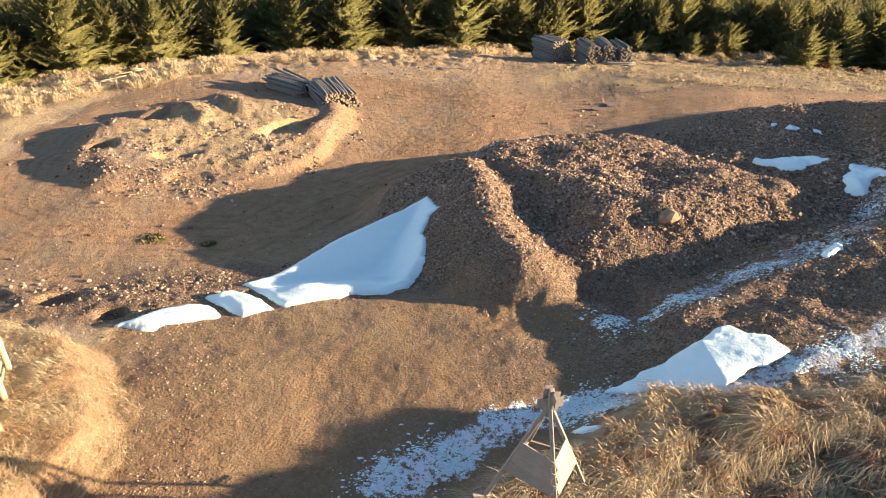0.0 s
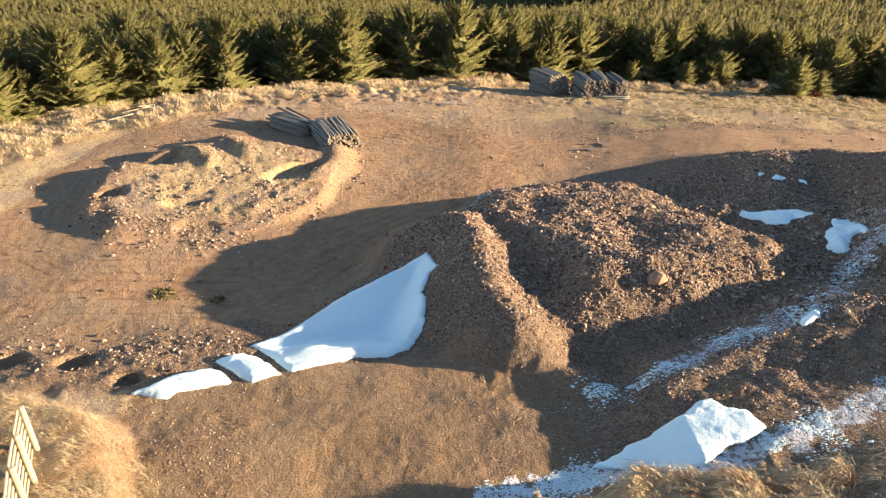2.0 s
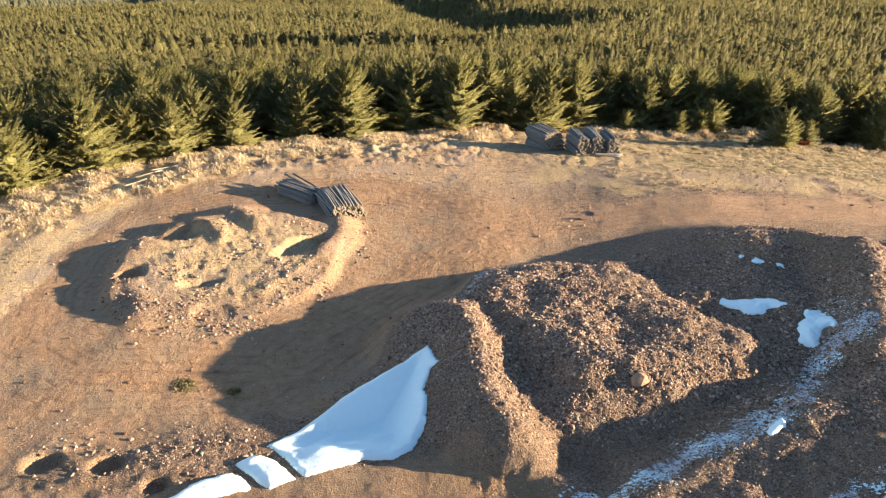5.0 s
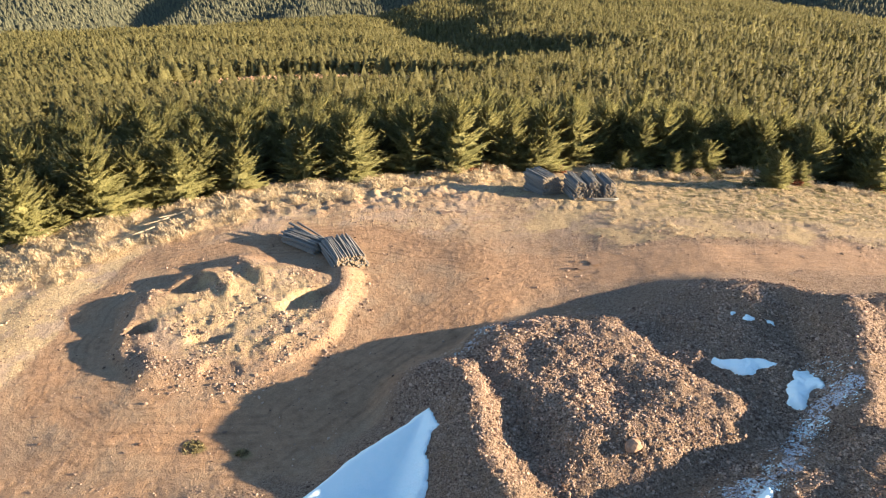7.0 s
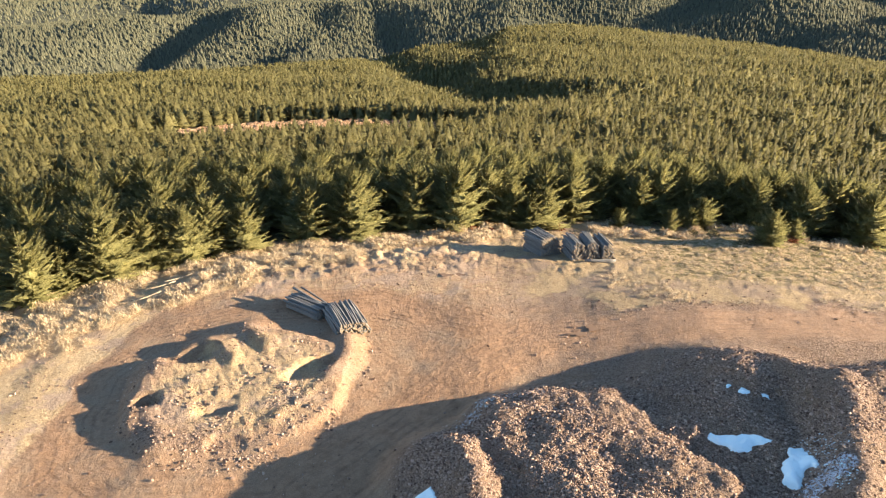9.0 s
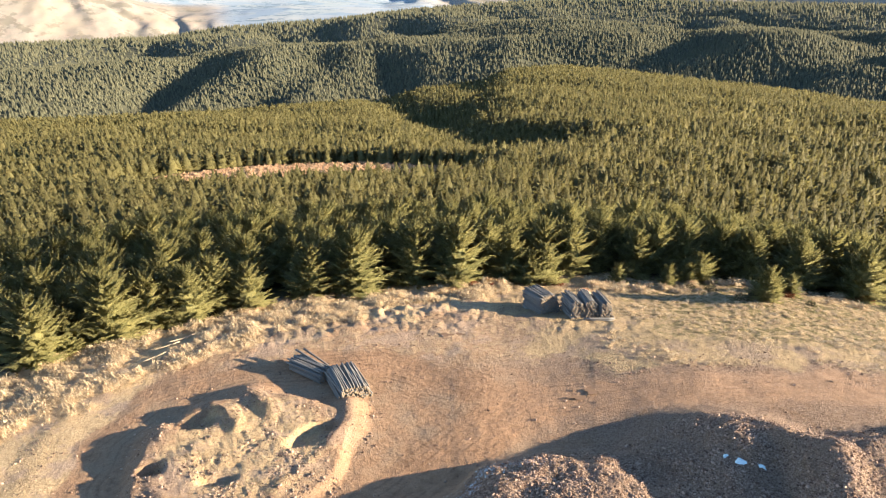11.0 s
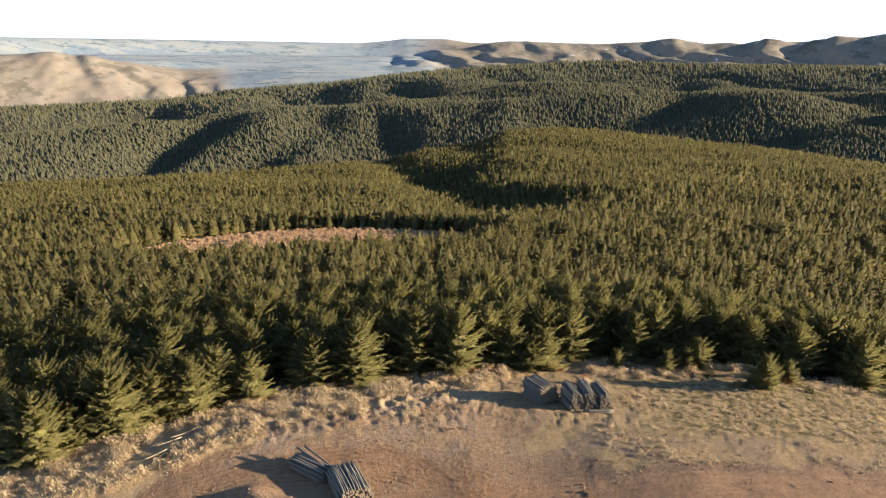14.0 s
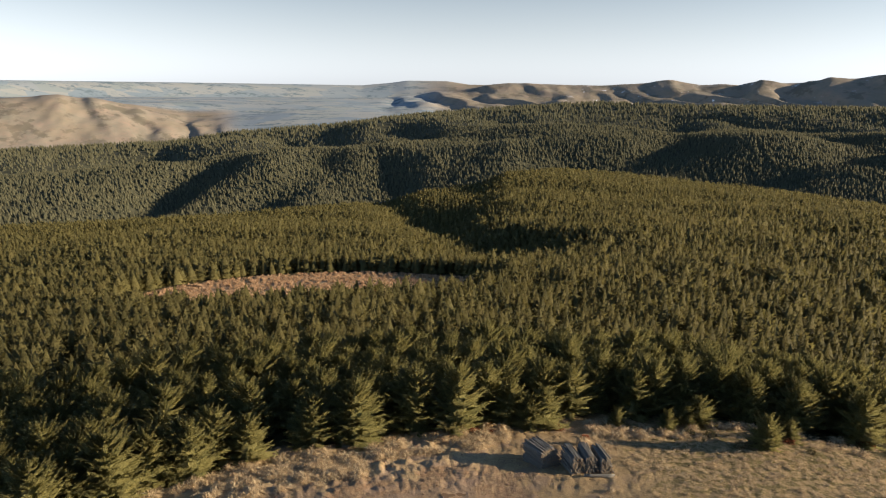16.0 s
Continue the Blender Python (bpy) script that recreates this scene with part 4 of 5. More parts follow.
def snow_patch(label, poly, deep, cell=0.12, rough=0.15, lumps=0.03):
    """A drift of snow lying on the ground, with a steep ragged rim."""
    SNOWS.append(poly)
    xs, ys = [p[0] for p in poly], [p[1] for p in poly]
    gx, gy = np.meshgrid(np.arange(min(xs) - 0.6, max(xs) + 0.6, cell), np.arange(min(ys) - 0.6, max(ys) + 0.6, cell))
    jx, jy = gx + rough * fbm(gx, gy, 0.9, 3, 81), gy + rough * fbm(gx, gy, 0.9, 3, 91)
    inside = in_polygon(jx, jy, poly)
    d = away(jx, jy, poly + poly[:1])
    d = np.where(inside, d, -d)
    h = deep * np.sqrt(np.clip(d / (deep * 1.6 + 0.02), 0, 1)) + lumps * fbm(gx, gy, 0.7, 3, 95) * (d > 0.1)
    ground_z = land(gx, gy)
    soft = near_land(gx, gy) + 0.04
    z = np.where(d > 0, np.maximum(ground_z + (soft - ground_z) * smooth(d, 0, 0.5), ground_z - 0.7 * deep) + h, ground_z - 0.15)
    keep = d > -cell * 1.5
    rows, cols = gx.shape
    f = sheet_faces(rows, cols)
    f = f[keep.ravel()[f].all(1)]
    used, f2 = np.unique(f, return_inverse=True)
    me = mesh("snow_patch", np.stack([gx, gy, z], -1).reshape(-1, 3)[used], f2.reshape(-1, 4), True)
    return tagged(part("snow_patch", me, SNOW), label, "snow", "snow patches")


snow_patch("large smooth snow drift lying against the spoil heap", BIG_DRIFT, 0.16, 0.10, 0.10, 0.008)
snow_patch("square-edged slab of snow beside the big drift", [(-8.7, 21.45), (-8.3, 22.1), (-7.75, 22.2), (-6.8, 21.55), (-5.8, 20.45), (-6.2, 20.2), (-6.75, 19.8), (-7.4, 20.2), (-8.05, 20.85)], 0.28, 0.08, 0.06)
snow_patch("long thin slab of melting snow on the bank", [(-11.2, 18.9), (-10.7, 19.4), (-10.3, 20.1), (-8.9, 20.9), (-8.3, 20.6), (-7.55, 19.95), (-7.85, 19.7), (-8.6, 19.5), (-9.4, 19.2), (-9.6, 18.75)], 0.22, 0.08, 0.1)
snow_patch("lumpy wedge of snow below the tussock knoll", [(5.1, 14.45), (5.7, 14.9), (6.6, 15.4), (7.5, 15.85), (8.3, 16.25), (9.05, 16.75), (9.45, 16.85), (9.65, 16.4), (10.25, 16.15), (10.4, 15.5), (10.5, 15.2), (10.15, 14.95), (9.5, 14.65), (8.7, 14.15), (8.15, 13.8), (7.5, 13.9), (7.0, 14.3), (6.6, 14.3), (5.85, 14.25)], 0.09, 0.05, 0.10, 0.02)
snow_patch("ragged snow patch in the shaded bowl", [(16.8, 32.7), (17.15, 32.85), (17.75, 32.5), (18.4, 32.15), (19.3, 32.2), (19.95, 31.4), (18.8, 31.3), (18.3, 30.9), (17.9, 30.9), (17.4, 31.5), (16.8, 31.9)], 0.10, 0.07, 0.22)
snow_patch("ragged snow patch at the foot of the rim", [(20.9, 30.85), (21.35, 30.85), (21.4, 30.4), (21.55, 29.2), (21.3, 28.9), (21.0, 29.2), (20.6, 28.6), (20.2, 28.25), (19.75, 27.9), (19.25, 28.3), (19.4, 28.85), (19.75, 29.35), (19.85, 29.75), (20.35, 30.15)], 0.10, 0.07, 0.22)
snow_patch("small remnant of snow on the shaded slope", [(19.5, 37.5), (19.95, 37.7), (19.8, 37.15), (19.35, 36.9)], 0.08, 0.07, 0.2)
snow_patch("small remnant of snow on the shaded slope", [(19.95, 36.45), (20.35, 37.05), (20.9, 36.75), (20.85, 36.5), (20.45, 36.3)], 0.08, 0.07, 0.2)
snow_patch("thin remnant of snow on the shaded slope", [(21.4, 36.3), (21.9, 36.1), (21.95, 35.75), (21.5, 36.0)], 0.06, 0.06, 0.15)
snow_patch("thin strip of snow in the gully", [(14.0, 21.0), (14.6, 21.35), (15.2, 21.7), (15.1, 21.15), (14.6, 20.85), (14.05, 20.6)], 0.08, 0.07, 0.2)
snow_patch("small snow patch at the edge of the tussocks", [(3.7, 12.65), (4.1, 12.8), (4.45, 12.3), (4.15, 12.1), (3.8, 12.25)], 0.10, 0.06, 0.15)

# ---- timber ----


def log_mesh(length, r0, r1, bend, seed):
    rng = random.Random(seed)
    rings, n = 6, 9
    V, F = [], []
    for k in range(rings):
        t = k / (rings - 1)
        r = r0 + (r1 - r0) * t
        off = bend * math.sin(math.pi * t)
        for i in range(n):
            a = 2 * math.pi * i / n
            rr = r * (1 + 0.07 * (rng.random() - 0.5))
            V.append((math.cos(a) * rr + off, math.sin(a) * rr, (t - 0.5) * length))
    me = bpy.data.meshes.new("log")
    faces = [(k * n + i, k * n + (i + 1) % n, (k + 1) * n + (i + 1) % n, (k + 1) * n + i) for k in range(rings - 1) for i in range(n)]
    faces += [tuple(range(n - 1, -1, -1)), tuple(range((rings - 1) * n, rings * n))]
    me.from_pydata(V, [], faces)
    me.materials.append(LOG_BARK)
    me.materials.append(LOG_END)
    for p in me.polygons:
        p.material_index = 1 if len(p.vertices) > 4 else 0
        p.use_smooth = len(p.vertices) == 4
    return me


LOGS = [log_mesh(3.2, 0.092, 0.072, 0.02, k) for k in range(3)] + [log_mesh(4.2, 0.095, 0.075, 0.04, k + 5) for k in range(3)]


def log_stack(label, x, y, turn, wide, rows, long_logs, seed, lean=0.0, base=None):
    """Logs side by side in shrinking rows; the logs run along the turned y axis."""
    rng = random.Random(seed)
    root = new("log_stack")
    z0 = float(land(x, y)) if base is None else base
    root.matrix_basis = pose(x, y, z0, 0, 0, turn)
    d = 0.175
    for row in range(rows):
        n = max(2, int(round(wide / d)) - row // 3)
        if row == rows - 1:
            n = max(2, n - 3)
        for k in range(n):
            if row > 1 and rng.random() < 0.10:
                continue
            me = LOGS[rng.randrange(3) + (3 if long_logs else 0)]
            ob = part("log", me, None, root)
            px = (k - (n - 1) / 2) * d + rng.uniform(-0.03, 0.03)
            slide = rng.gauss(0, 0.10) + lean * row
            ob.matrix_basis = pose(px, slide, 0.08 + row * d * 0.87 + rng.uniform(-0.02, 0.03), 90 + rng.gauss(0, 0.8), 0, rng.gauss(0, 2.2))
    return tagged(root, label, "timber", "stacks of logs")


log_stack("stack of weathered grey-green logs, ends towards the track", 15.1, 67.4, 12, 1.75, 13, False, 1, 0.05)
log_stack("stack of weathered grey-green logs, ends towards the track", 16.75, 67.5, 8, 1.7, 14, False, 2, 0.05)
log_stack("stack of weathered grey-green logs, ends towards the track", 18.35, 67.4, 10, 1.6, 13, False, 3, 0.05)
log_stack("stack of sun-bleached grey logs at the clearing's edge", 11.9, 69.3, 33, 2.9, 14, False, 4, 0.04)
log_stack("stack of long weathered logs beside the spoil island", -8.0, 51.4, 26, 3.0, 8, True, 5, 0.03)
log_stack("loose pile of long weathered logs beside the spoil island", -11.8, 54.1, 55, 1.9, 6, True, 6, 0.04)


def lone_log(label, x, y, turn, me, size=1.0, up=0.10, tip=0.0):
    ob = new("loose_log", me)
    ob.matrix_basis = pose(x, y, float(land(x, y)) + up, 90 + tip, 0, turn) @ Matrix.Diagonal((size, size, 1, 1))
    return tagged(ob, label, "timber", "loose logs")


for k in range(5):
    lone_log("pale log lying crosswise before the stack", 17.4 + 0.05 * k, 64.95 + 0.2 * (k % 3), 88 + k, LOGS[k % 3], 1.0, 0.1 + 0.15 * (k // 3))
lone_log("weathered log lying on top of the pile", -12.0, 55.0, 50, LOGS[4], 1.1, 1.0, 4)
lone_log("weathered log lying on top of the pile", -11.4, 55.2, 46, LOGS[5], 1.1, 0.95, 3)

POLE = log_mesh(2.8, 0.05, 0.035, 0.05, 14)
POLE.materials.clear()
POLE.materials.append(PALE_WOOD)
POLE.materials.append(PALE_WOOD)
for k, (x, y, turn) in enumerate(((-28.6, 57.3, -50), (-27.9, 57.5, -40), (-27.7, 59.9, -58), (-27.0, 61.2, -45), (-26.6, 62.4, -40), (-24.8, 59.0, 40))):
    ob = new("bleached_pole", POLE)
    ob.matrix_basis = pose(x, y, float(land(x, y)) + 0.28, 90 + (k % 3 - 1) * 5, 0, turn) @ Matrix.Diagonal((1.2, 1.2, 0.7 + 0.15 * (k % 3), 1))
    tagged(ob, "thin bleached pole lying in dry tussocks", "pole", "loose poles in the grass")

# ---- trig beacon and yard rails ----


def beam(name, p, q, w, d, material, parent, up=(0, 0, 1), label=""):
    """A sawn timber from p to q, w across and d deep, with worn edges."""
    p, q = Vector(p), Vector(q)
    axis = (q - p).normalized()
    side = axis.cross(Vector(up))
    side = side.normalized() if side.length > 1e-3 else Vector((1, 0, 0))
    over = side.cross(axis)
    bm = bmesh.new()
    bmesh.ops.create_cube(bm, size=1.0, matrix=Matrix.Diagonal((w, d, (q - p).length, 1)))
    bmesh.ops.bevel(bm, geom=bm.edges[:], offset=min(w, d) * 0.12, segments=1, affect="EDGES")
    me = bpy.data.meshes.new(name)
    bm.to_mesh(me)
    bm.free()
    ob = part(name, me, material, parent, label)
    ob.matrix_basis = Matrix.Translation((p + q) / 2) @ Matrix((side, over, axis)).transposed().to_4x4()
    return ob


def trig_beacon(x, y):
    z = float(land(x, y))
    root = new("trig_beacon")
    root.matrix_basis = pose(x, y, z, 0, 0, 8) @ Matrix.Scale(0.98, 4)
    apex = Vector((0, 0, 2.75))
    feet = [Vector((-1.18, 0.1, 0.0)), Vector((0.25, -0.85, 0.0)), Vector((1.22, 0.15, 0.0)), Vector((-0.25, 0.95, 0.0))]
    at = lambda k, t: feet[k].lerp(apex, t)
    for k, f in enumerate(feet):
        beam("leg", f, apex + (f - feet[(k + 2) % 4]).normalized() * 0.03, 0.085, 0.085, GREY_WOOD, root, (0.3, 1, 0))
        beam("foot_sill", f + Vector((-0.22, 0, 0.18)).lerp(Vector((0, 0, 0.18)), 0.0 if k in (0, 2) else 1.0), f + Vector((0.22, 0.0, 0.12)) + (Vector((0, 0.25, 0)) if k in (1, 3) else Vector()), 0.09, 0.07, GREY_WOOD, root)
    # left panel in the darker grey wood, right panel in the paler one
    for k, m, mat, label in ((0, 1, GREY_WOOD, "grey weathered boards"), (1, 2, PALE_WOOD, "pale boards")):
        panel = new("panel")
        panel.parent = root
        for b in range(3):
            t = 0.34 + 0.098 * b
            lo, hi = (at(k, t + 0.07), at(m, t)) if k == 0 else (at(k, t), at(m, t + 0.07))
            out = ((lo + hi) / 2 - Vector((0, 0, (lo.z + hi.z) / 2))).normalized() * 0.06
            rise = apex - (lo + hi) / 2
            beam("board", lo + out, hi + out, 0.03, 0.275, mat, panel, tuple(rise), "")
        tagged(panel, label)
    for k, m in ((2, 3), (3, 0)):
        beam("brace", at(k, 0.45), at(m, 0.45), 0.05, 0.08, GREY_WOOD, root)
    beam("mast", (0, 0, 2.5), (0, 0, 3.2), 0.10, 0.10, GREY_WOOD, root, (0, 1, 0))
    for a, b, w in (((-0.27, 0, 2.86), (0.27, 0, 2.86), 0.24), ((0.02, -0.27, 3.05), (0.02, 0.27, 3.05), 0.22)):
        beam("vane_board", a, b, 0.03, w, GREY_WOOD, root)
    beam("vane_board", (-0.05, 0.07, 2.62), (-0.05, 0.07, 3.25), 0.16, 0.025, GREY_WOOD, root, (0, 1, 0))
    beam("vane_board", (0.09, -0.07, 2.7), (0.09, -0.07, 3.2), 0.13, 0.025, GREY_WOOD, root, (0, 1, 0))
    return tagged(root, "weathered timber trig beacon, four splayed legs with board panels", "beacon")


trig_beacon(2.42, 9.80)


def yard_rails():
    root = new("yard_fence")
    bases = [Vector((-11.55 + 0.60 * k, 14.30 - 1.25 * k, 0)) for k in range(5)]
    for b in bases:
        b.z = float(land(b.x, b.y))
    rails = 7
    for b in bases:
        bm = bmesh.new()
        bmesh.ops.create_cone(bm, cap_ends=True, segments=12, radius1=0.085, radius2=0.075, depth=2.3, matrix=Matrix.Translation((0, 0, 0.72)))
        bmesh.ops.bevel(bm, geom=[e for e in bm.edges if all(v.co.z > 1.8 for v in e.verts)], offset=0.012, segments=1, affect="EDGES")
        me = bpy.data.meshes.new("post")
        bm.to_mesh(me)
        bm.free()
        part("post", me, PALE_WOOD, root).matrix_basis = Matrix.Translation(b)
    side = Vector((-0.9, -0.43, 0)) * 0.11
    for p, q in zip(bases, bases[1:]):
        for k in range(rails):
            h = 0.22 + 1.55 * k / (rails - 1)
            beam("rail", p + side + Vector((0, 0, h)), q + side + Vector((0, 0, h)), 0.04, 0.12, PALE_WOOD, root)
    return tagged(root, "pale timber yard fence with round posts and seven rails", "fence")


yard_rails()

# ---- stones ----


def stone_shape(rng, faces):
    if faces == 4:
        V = np.array([(math.cos(k * 1.5708), math.sin(k * 1.5708), -0.35) for k in range(4)] + [(0.15, 0.1, 0.65)], float)
        F = np.array([(k, (k + 1) % 4, 4) for k in range(4)])
    else:
        g = (1 + 5 ** 0.5) / 2
        V = np.array([(-1, g, 0), (1, g, 0), (-1, -g, 0), (1, -g, 0), (0, -1, g), (0, 1, g), (0, -1, -g), (0, 1, -g), (g, 0, -1), (g, 0, 1), (-g, 0, -1), (-g, 0, 1)]) / 1.9
        F = np.array([(0, 11, 5), (0, 5, 1), (0, 1, 7), (0, 7, 10), (0, 10, 11), (1, 5, 9), (5, 11, 4), (11, 10, 2), (10, 7, 6), (7, 1, 8), (3, 9, 4), (3, 4, 2), (3, 2, 6), (3, 6, 8), (3, 8, 9), (4, 9, 5), (2, 4, 11), (6, 2, 10), (8, 6, 7), (9, 8, 1)])
    V = V * rng.uniform(0.65, 1.3, (len(V), 1)) * np.array([1.15, 0.9, 0.75])
    return V, F


def clear_of_snow(x, y):
    ok = np.ones(np.shape(x), bool)
    for poly in SNOWS:
        ok &= ~in_polygon(x, y, poly)
    return ok


def strewn(n, seed, clear=1.0):
    """Places of loose rubble: thick on the heaps, thin on the trodden ground."""
    rng = np.random.default_rng(seed)
    a = np.radians(rng.uniform(-40, 40, n * 8))
    r = 9 + 68 * rng.random(n * 8) ** 1.15
    x, y = r * np.sin(a), r * np.cos(a)
    z0 = near_land(x, y)
    clump = smooth(fbm(x, y, 2.2, 3, 50), -0.5, 0.6)
    w = smooth(z0, 0.5, 1.5) * smooth(y, 20, 23) * smooth(-y, -46, -40)
    w = np.maximum(w, 0.8 * smooth(away(x, y, [(-23, 45), (-21, 38), (-18, 34), (-12, 34.2), (-8, 38.5), (-6, 44), (-6.5, 48)]), 2.2, 0.6))
    w = np.maximum(w, 0.2 * smooth(away(x, y, [(-19, 24), (-13, 21)]), 2.6, 0.5))
    w = np.maximum(w, 1.0 * smooth(away(x, y, [(-11, 19.5), (-8.4, 17.5), (-6.4, 14), (-6.2, 9)]), 2.2, 0.4))
    w = np.maximum(w, 0.5 * smooth(away(x, y, [(2, 17.5), (7, 18), (13, 19.5), (20, 26)]), 3.0, 0.6))
    w = np.maximum(w, 0.5 * smooth(away(x, y, BERM), 2.0, 0.5))
    w = np.maximum(w, 0.4 * blob(x, y, 27, 56, 9, 4))
    w = np.maximum(w * (0.25 + 0.75 * clump), 0.025 + 0.035 * smooth(y, 45, 50))
    w = np.maximum(w, 0.9 * clump * blob(x, y, -14.8, 41.8, 11, 11))
    w = np.maximum(w, 0.22 * smooth(away(x, y, [(-18.0, 22.4), (-14.7, 21.8), (-11.8, 20.2)]), 1.8, 0.6))
    w = np.maximum(w, 0.45 * clump * smooth(away(x, y, [(14, 53.5), (30, 53), (62, 54)]), 2.0, 0.5))
    w = np.maximum(w, 0.30 * clump * smooth(r, 26, 20))
    w = w * (1 - 0.7 * loam(x, y) * smooth(x, -6.0, -4.2))
    w = w * np.minimum(1, (r / 28) ** 0.6) * smooth(r, clear, clear + 7)
    ok = np.nonzero((rng.random(len(x)) < w) & clear_of_snow(x, y))[0][:n]
    return x[ok], y[ok], rng


def heaped(n, seed, clear):
    """Places of the broken rock that covers the spoil heaps and the benches."""
    rng = np.random.default_rng(seed)
    x, y = rng.uniform(-2, 29, n * 6), rng.uniform(14, 45, n * 6)
    z0 = near_land(x, y) - rise_east(x, y)
    w = smooth(z0, 0.7, 1.6) * smooth(y, 19.5, 22)
    w = np.maximum(w, smooth(x, 3.5, 5.5) * smooth(y - 0.28 * x, 12.2, 13.6) * (y < 23))
    w = w * (0.22 + 0.78 * smooth(fbm(x, y, 1.6, 4, 52), -0.3, 0.5))
    w = w * (1 - 0.75 * blob(x, y, 11.5, 22.0, 4.5, 1.6, 25)) * (1 - 0.85 * loam(x, y))
    ok = np.nonzero((rng.random(len(x)) < w) & clear_of_snow(x, y))[0][:n]
    return x[ok], y[ok], rng


def rubble(name, n, seed, small, large, faces, power, clear, places=strewn):
    x, y, rng = places(n, seed, clear)
    n = len(x)
    z = land(x, y)
    size = (small + (large - small) * rng.random(n) ** power) * np.clip(np.hypot(x, y) / 30, 0.55, 1)
    VS, FS, base = [], [], 0
    for k in range(8):
        V, F = stone_shape(rng, faces)
        m = np.arange(n) % 8 == k
        q = int(m.sum())
        t, u = rng.uniform(0, 2 * math.pi, q), rng.uniform(-0.7, 0.7, q)
        c, s, cu, su = np.cos(t)[:, None], np.sin(t)[:, None], np.cos(u)[:, None], np.sin(u)[:, None]
        X, Y, Z = V[None, :, 0], V[None, :, 1] * cu - V[None, :, 2] * su, V[None, :, 1] * su + V[None, :, 2] * cu
        P = np.stack([(X * c - Y * s) * size[m][:, None] + x[m][:, None], (X * s + Y * c) * size[m][:, None] + y[m][:, None], Z * size[m][:, None] + z[m][:, None] + 0.2 * size[m][:, None]], -1)
        VS.append(P.reshape(-1, 3))
        FS.append((F[None] + (np.arange(q) * len(V))[:, None, None] + base).reshape(-1, 3))
        base += q * len(V)
    return tagged(part(name, mesh(name, np.concatenate(VS), np.concatenate(FS)), ROCK), "loose brown and grey broken rock strewn over the heaps", "rubble", kind="stuff")


def frost_crumbs():
    """Broken crusts of old snow between the stones."""
    rng = np.random.default_rng(41)
    X, Y = [], []
    for line, n, wide in ((GULLY_SNOW, 8000, 0.42), (FRONT_SNOW, 9500, 0.45), ([(1.8, 36.0), (3.4, 37.9), (5.4, 38.8)], 500, 0.6), ([(21.4, 29.4), (22.6, 31.2)], 500, 0.7)):
        t = rng.random(n) * (len(line) - 1)
        k = t.astype(int)
        p = np.array(line)
        q = p[k] + (p[k + 1] - p[k]) * (t - k)[:, None] + rng.normal(0, wide, (n, 2))
        keep = fbm(q[:, 0], q[:, 1], 0.8, 3, 77) > -0.05
        X.append(q[keep, 0])
        Y.append(q[keep, 1])
    x, y = np.concatenate(X), np.concatenate(Y)
    n = len(x)
    size = 0.015 + 0.06 * rng.random(n) ** 2.5
    turn = rng.uniform(0, 6.3, n)[:, None]
    a = turn + np.arange(5)[None] * 1.2566
    rad = size[:, None] * rng.uniform(0.5, 1.3, (n, 5))
    px, py = x[:, None] + np.cos(a) * rad * 1.35, y[:, None] + np.sin(a) * rad * 0.8
    z = land(px, py) - 0.012
    top = np.stack([x, y, land(x, y) + 0.02 + 0.2 * size], -1)[:, None]
    P = np.concatenate([np.stack([px, py, z], -1), top], 1)
    F = np.array([(k, (k + 1) % 5, 5) for k in range(5)])[None] + (np.arange(n) * 6)[:, None, None]
    tagged(part("frost_crumbs", mesh("frost_crumbs", P.reshape(-1, 3), F.reshape(-1, 3), True), SNOW), "broken white crusts of old snow between stones", "snow", kind="stuff")


frost_crumbs()
rubble("gravel", 52000, 3, 0.016, 0.085, 4, 3.2, 1.0)
rubble("heap_gravel", 76000, 6, 0.016, 0.105, 4, 3.4, 1.0, heaped)
rubble("rubble", 3600, 4, 0.05, 0.13, 20, 2.2, 20.0)


def stones():
    rng = np.random.default_rng(9)
    shapes = []
    for k in range(6):
        V, F = stone_shape(rng, 20)
        me = mesh("stone", V, F)
        me.materials.append(ROCK)
        shapes.append(me)
    x, y, r2 = strewn(170, 17, 21.0)
    for k in range(len(x)):
        s = float(r2.uniform(0.08, 0.14))
        ob = part("stone", shapes[k % 6], None, the_ground)
        ob.matrix_basis = pose(float(x[k]), float(y[k]), float(land(x[k], y[k])) + 0.2 * s, float(r2.uniform(-30, 30)), 0, float(r2.uniform(0, 360))) @ Matrix.Diagonal((s, s, s, 1))
    V, F = stone_shape(rng, 20)
    bm = bmesh.new()
    bm.from_mesh(mesh("boulder", V, F))
    bmesh.ops.subdivide_edges(bm, edges=bm.edges[:], cuts=1, smooth=0.3, use_grid_fill=True)
    for v in bm.verts:
        v.co *= 1 + 0.10 * noise.noise(v.co * 3)
    me = bpy.data.meshes.new("boulder")
    bm.to_mesh(me)
    bm.free()
    ob = part("boulder", me, plain_material("red_boulder", (0.22, 0.135, 0.085), (0.38, 0.25, 0.165), 3))
    ob.matrix_basis = pose(9.95, 24.95, float(land(9.95, 24.95)) + 0.05, 0, 0, 30) @ Matrix.Diagonal((0.46, 0.42, 0.42, 1))
    tagged(ob, "reddish boulder bedded in the spoil heap", "boulder")


stones()

# ---- dry tussocks ----


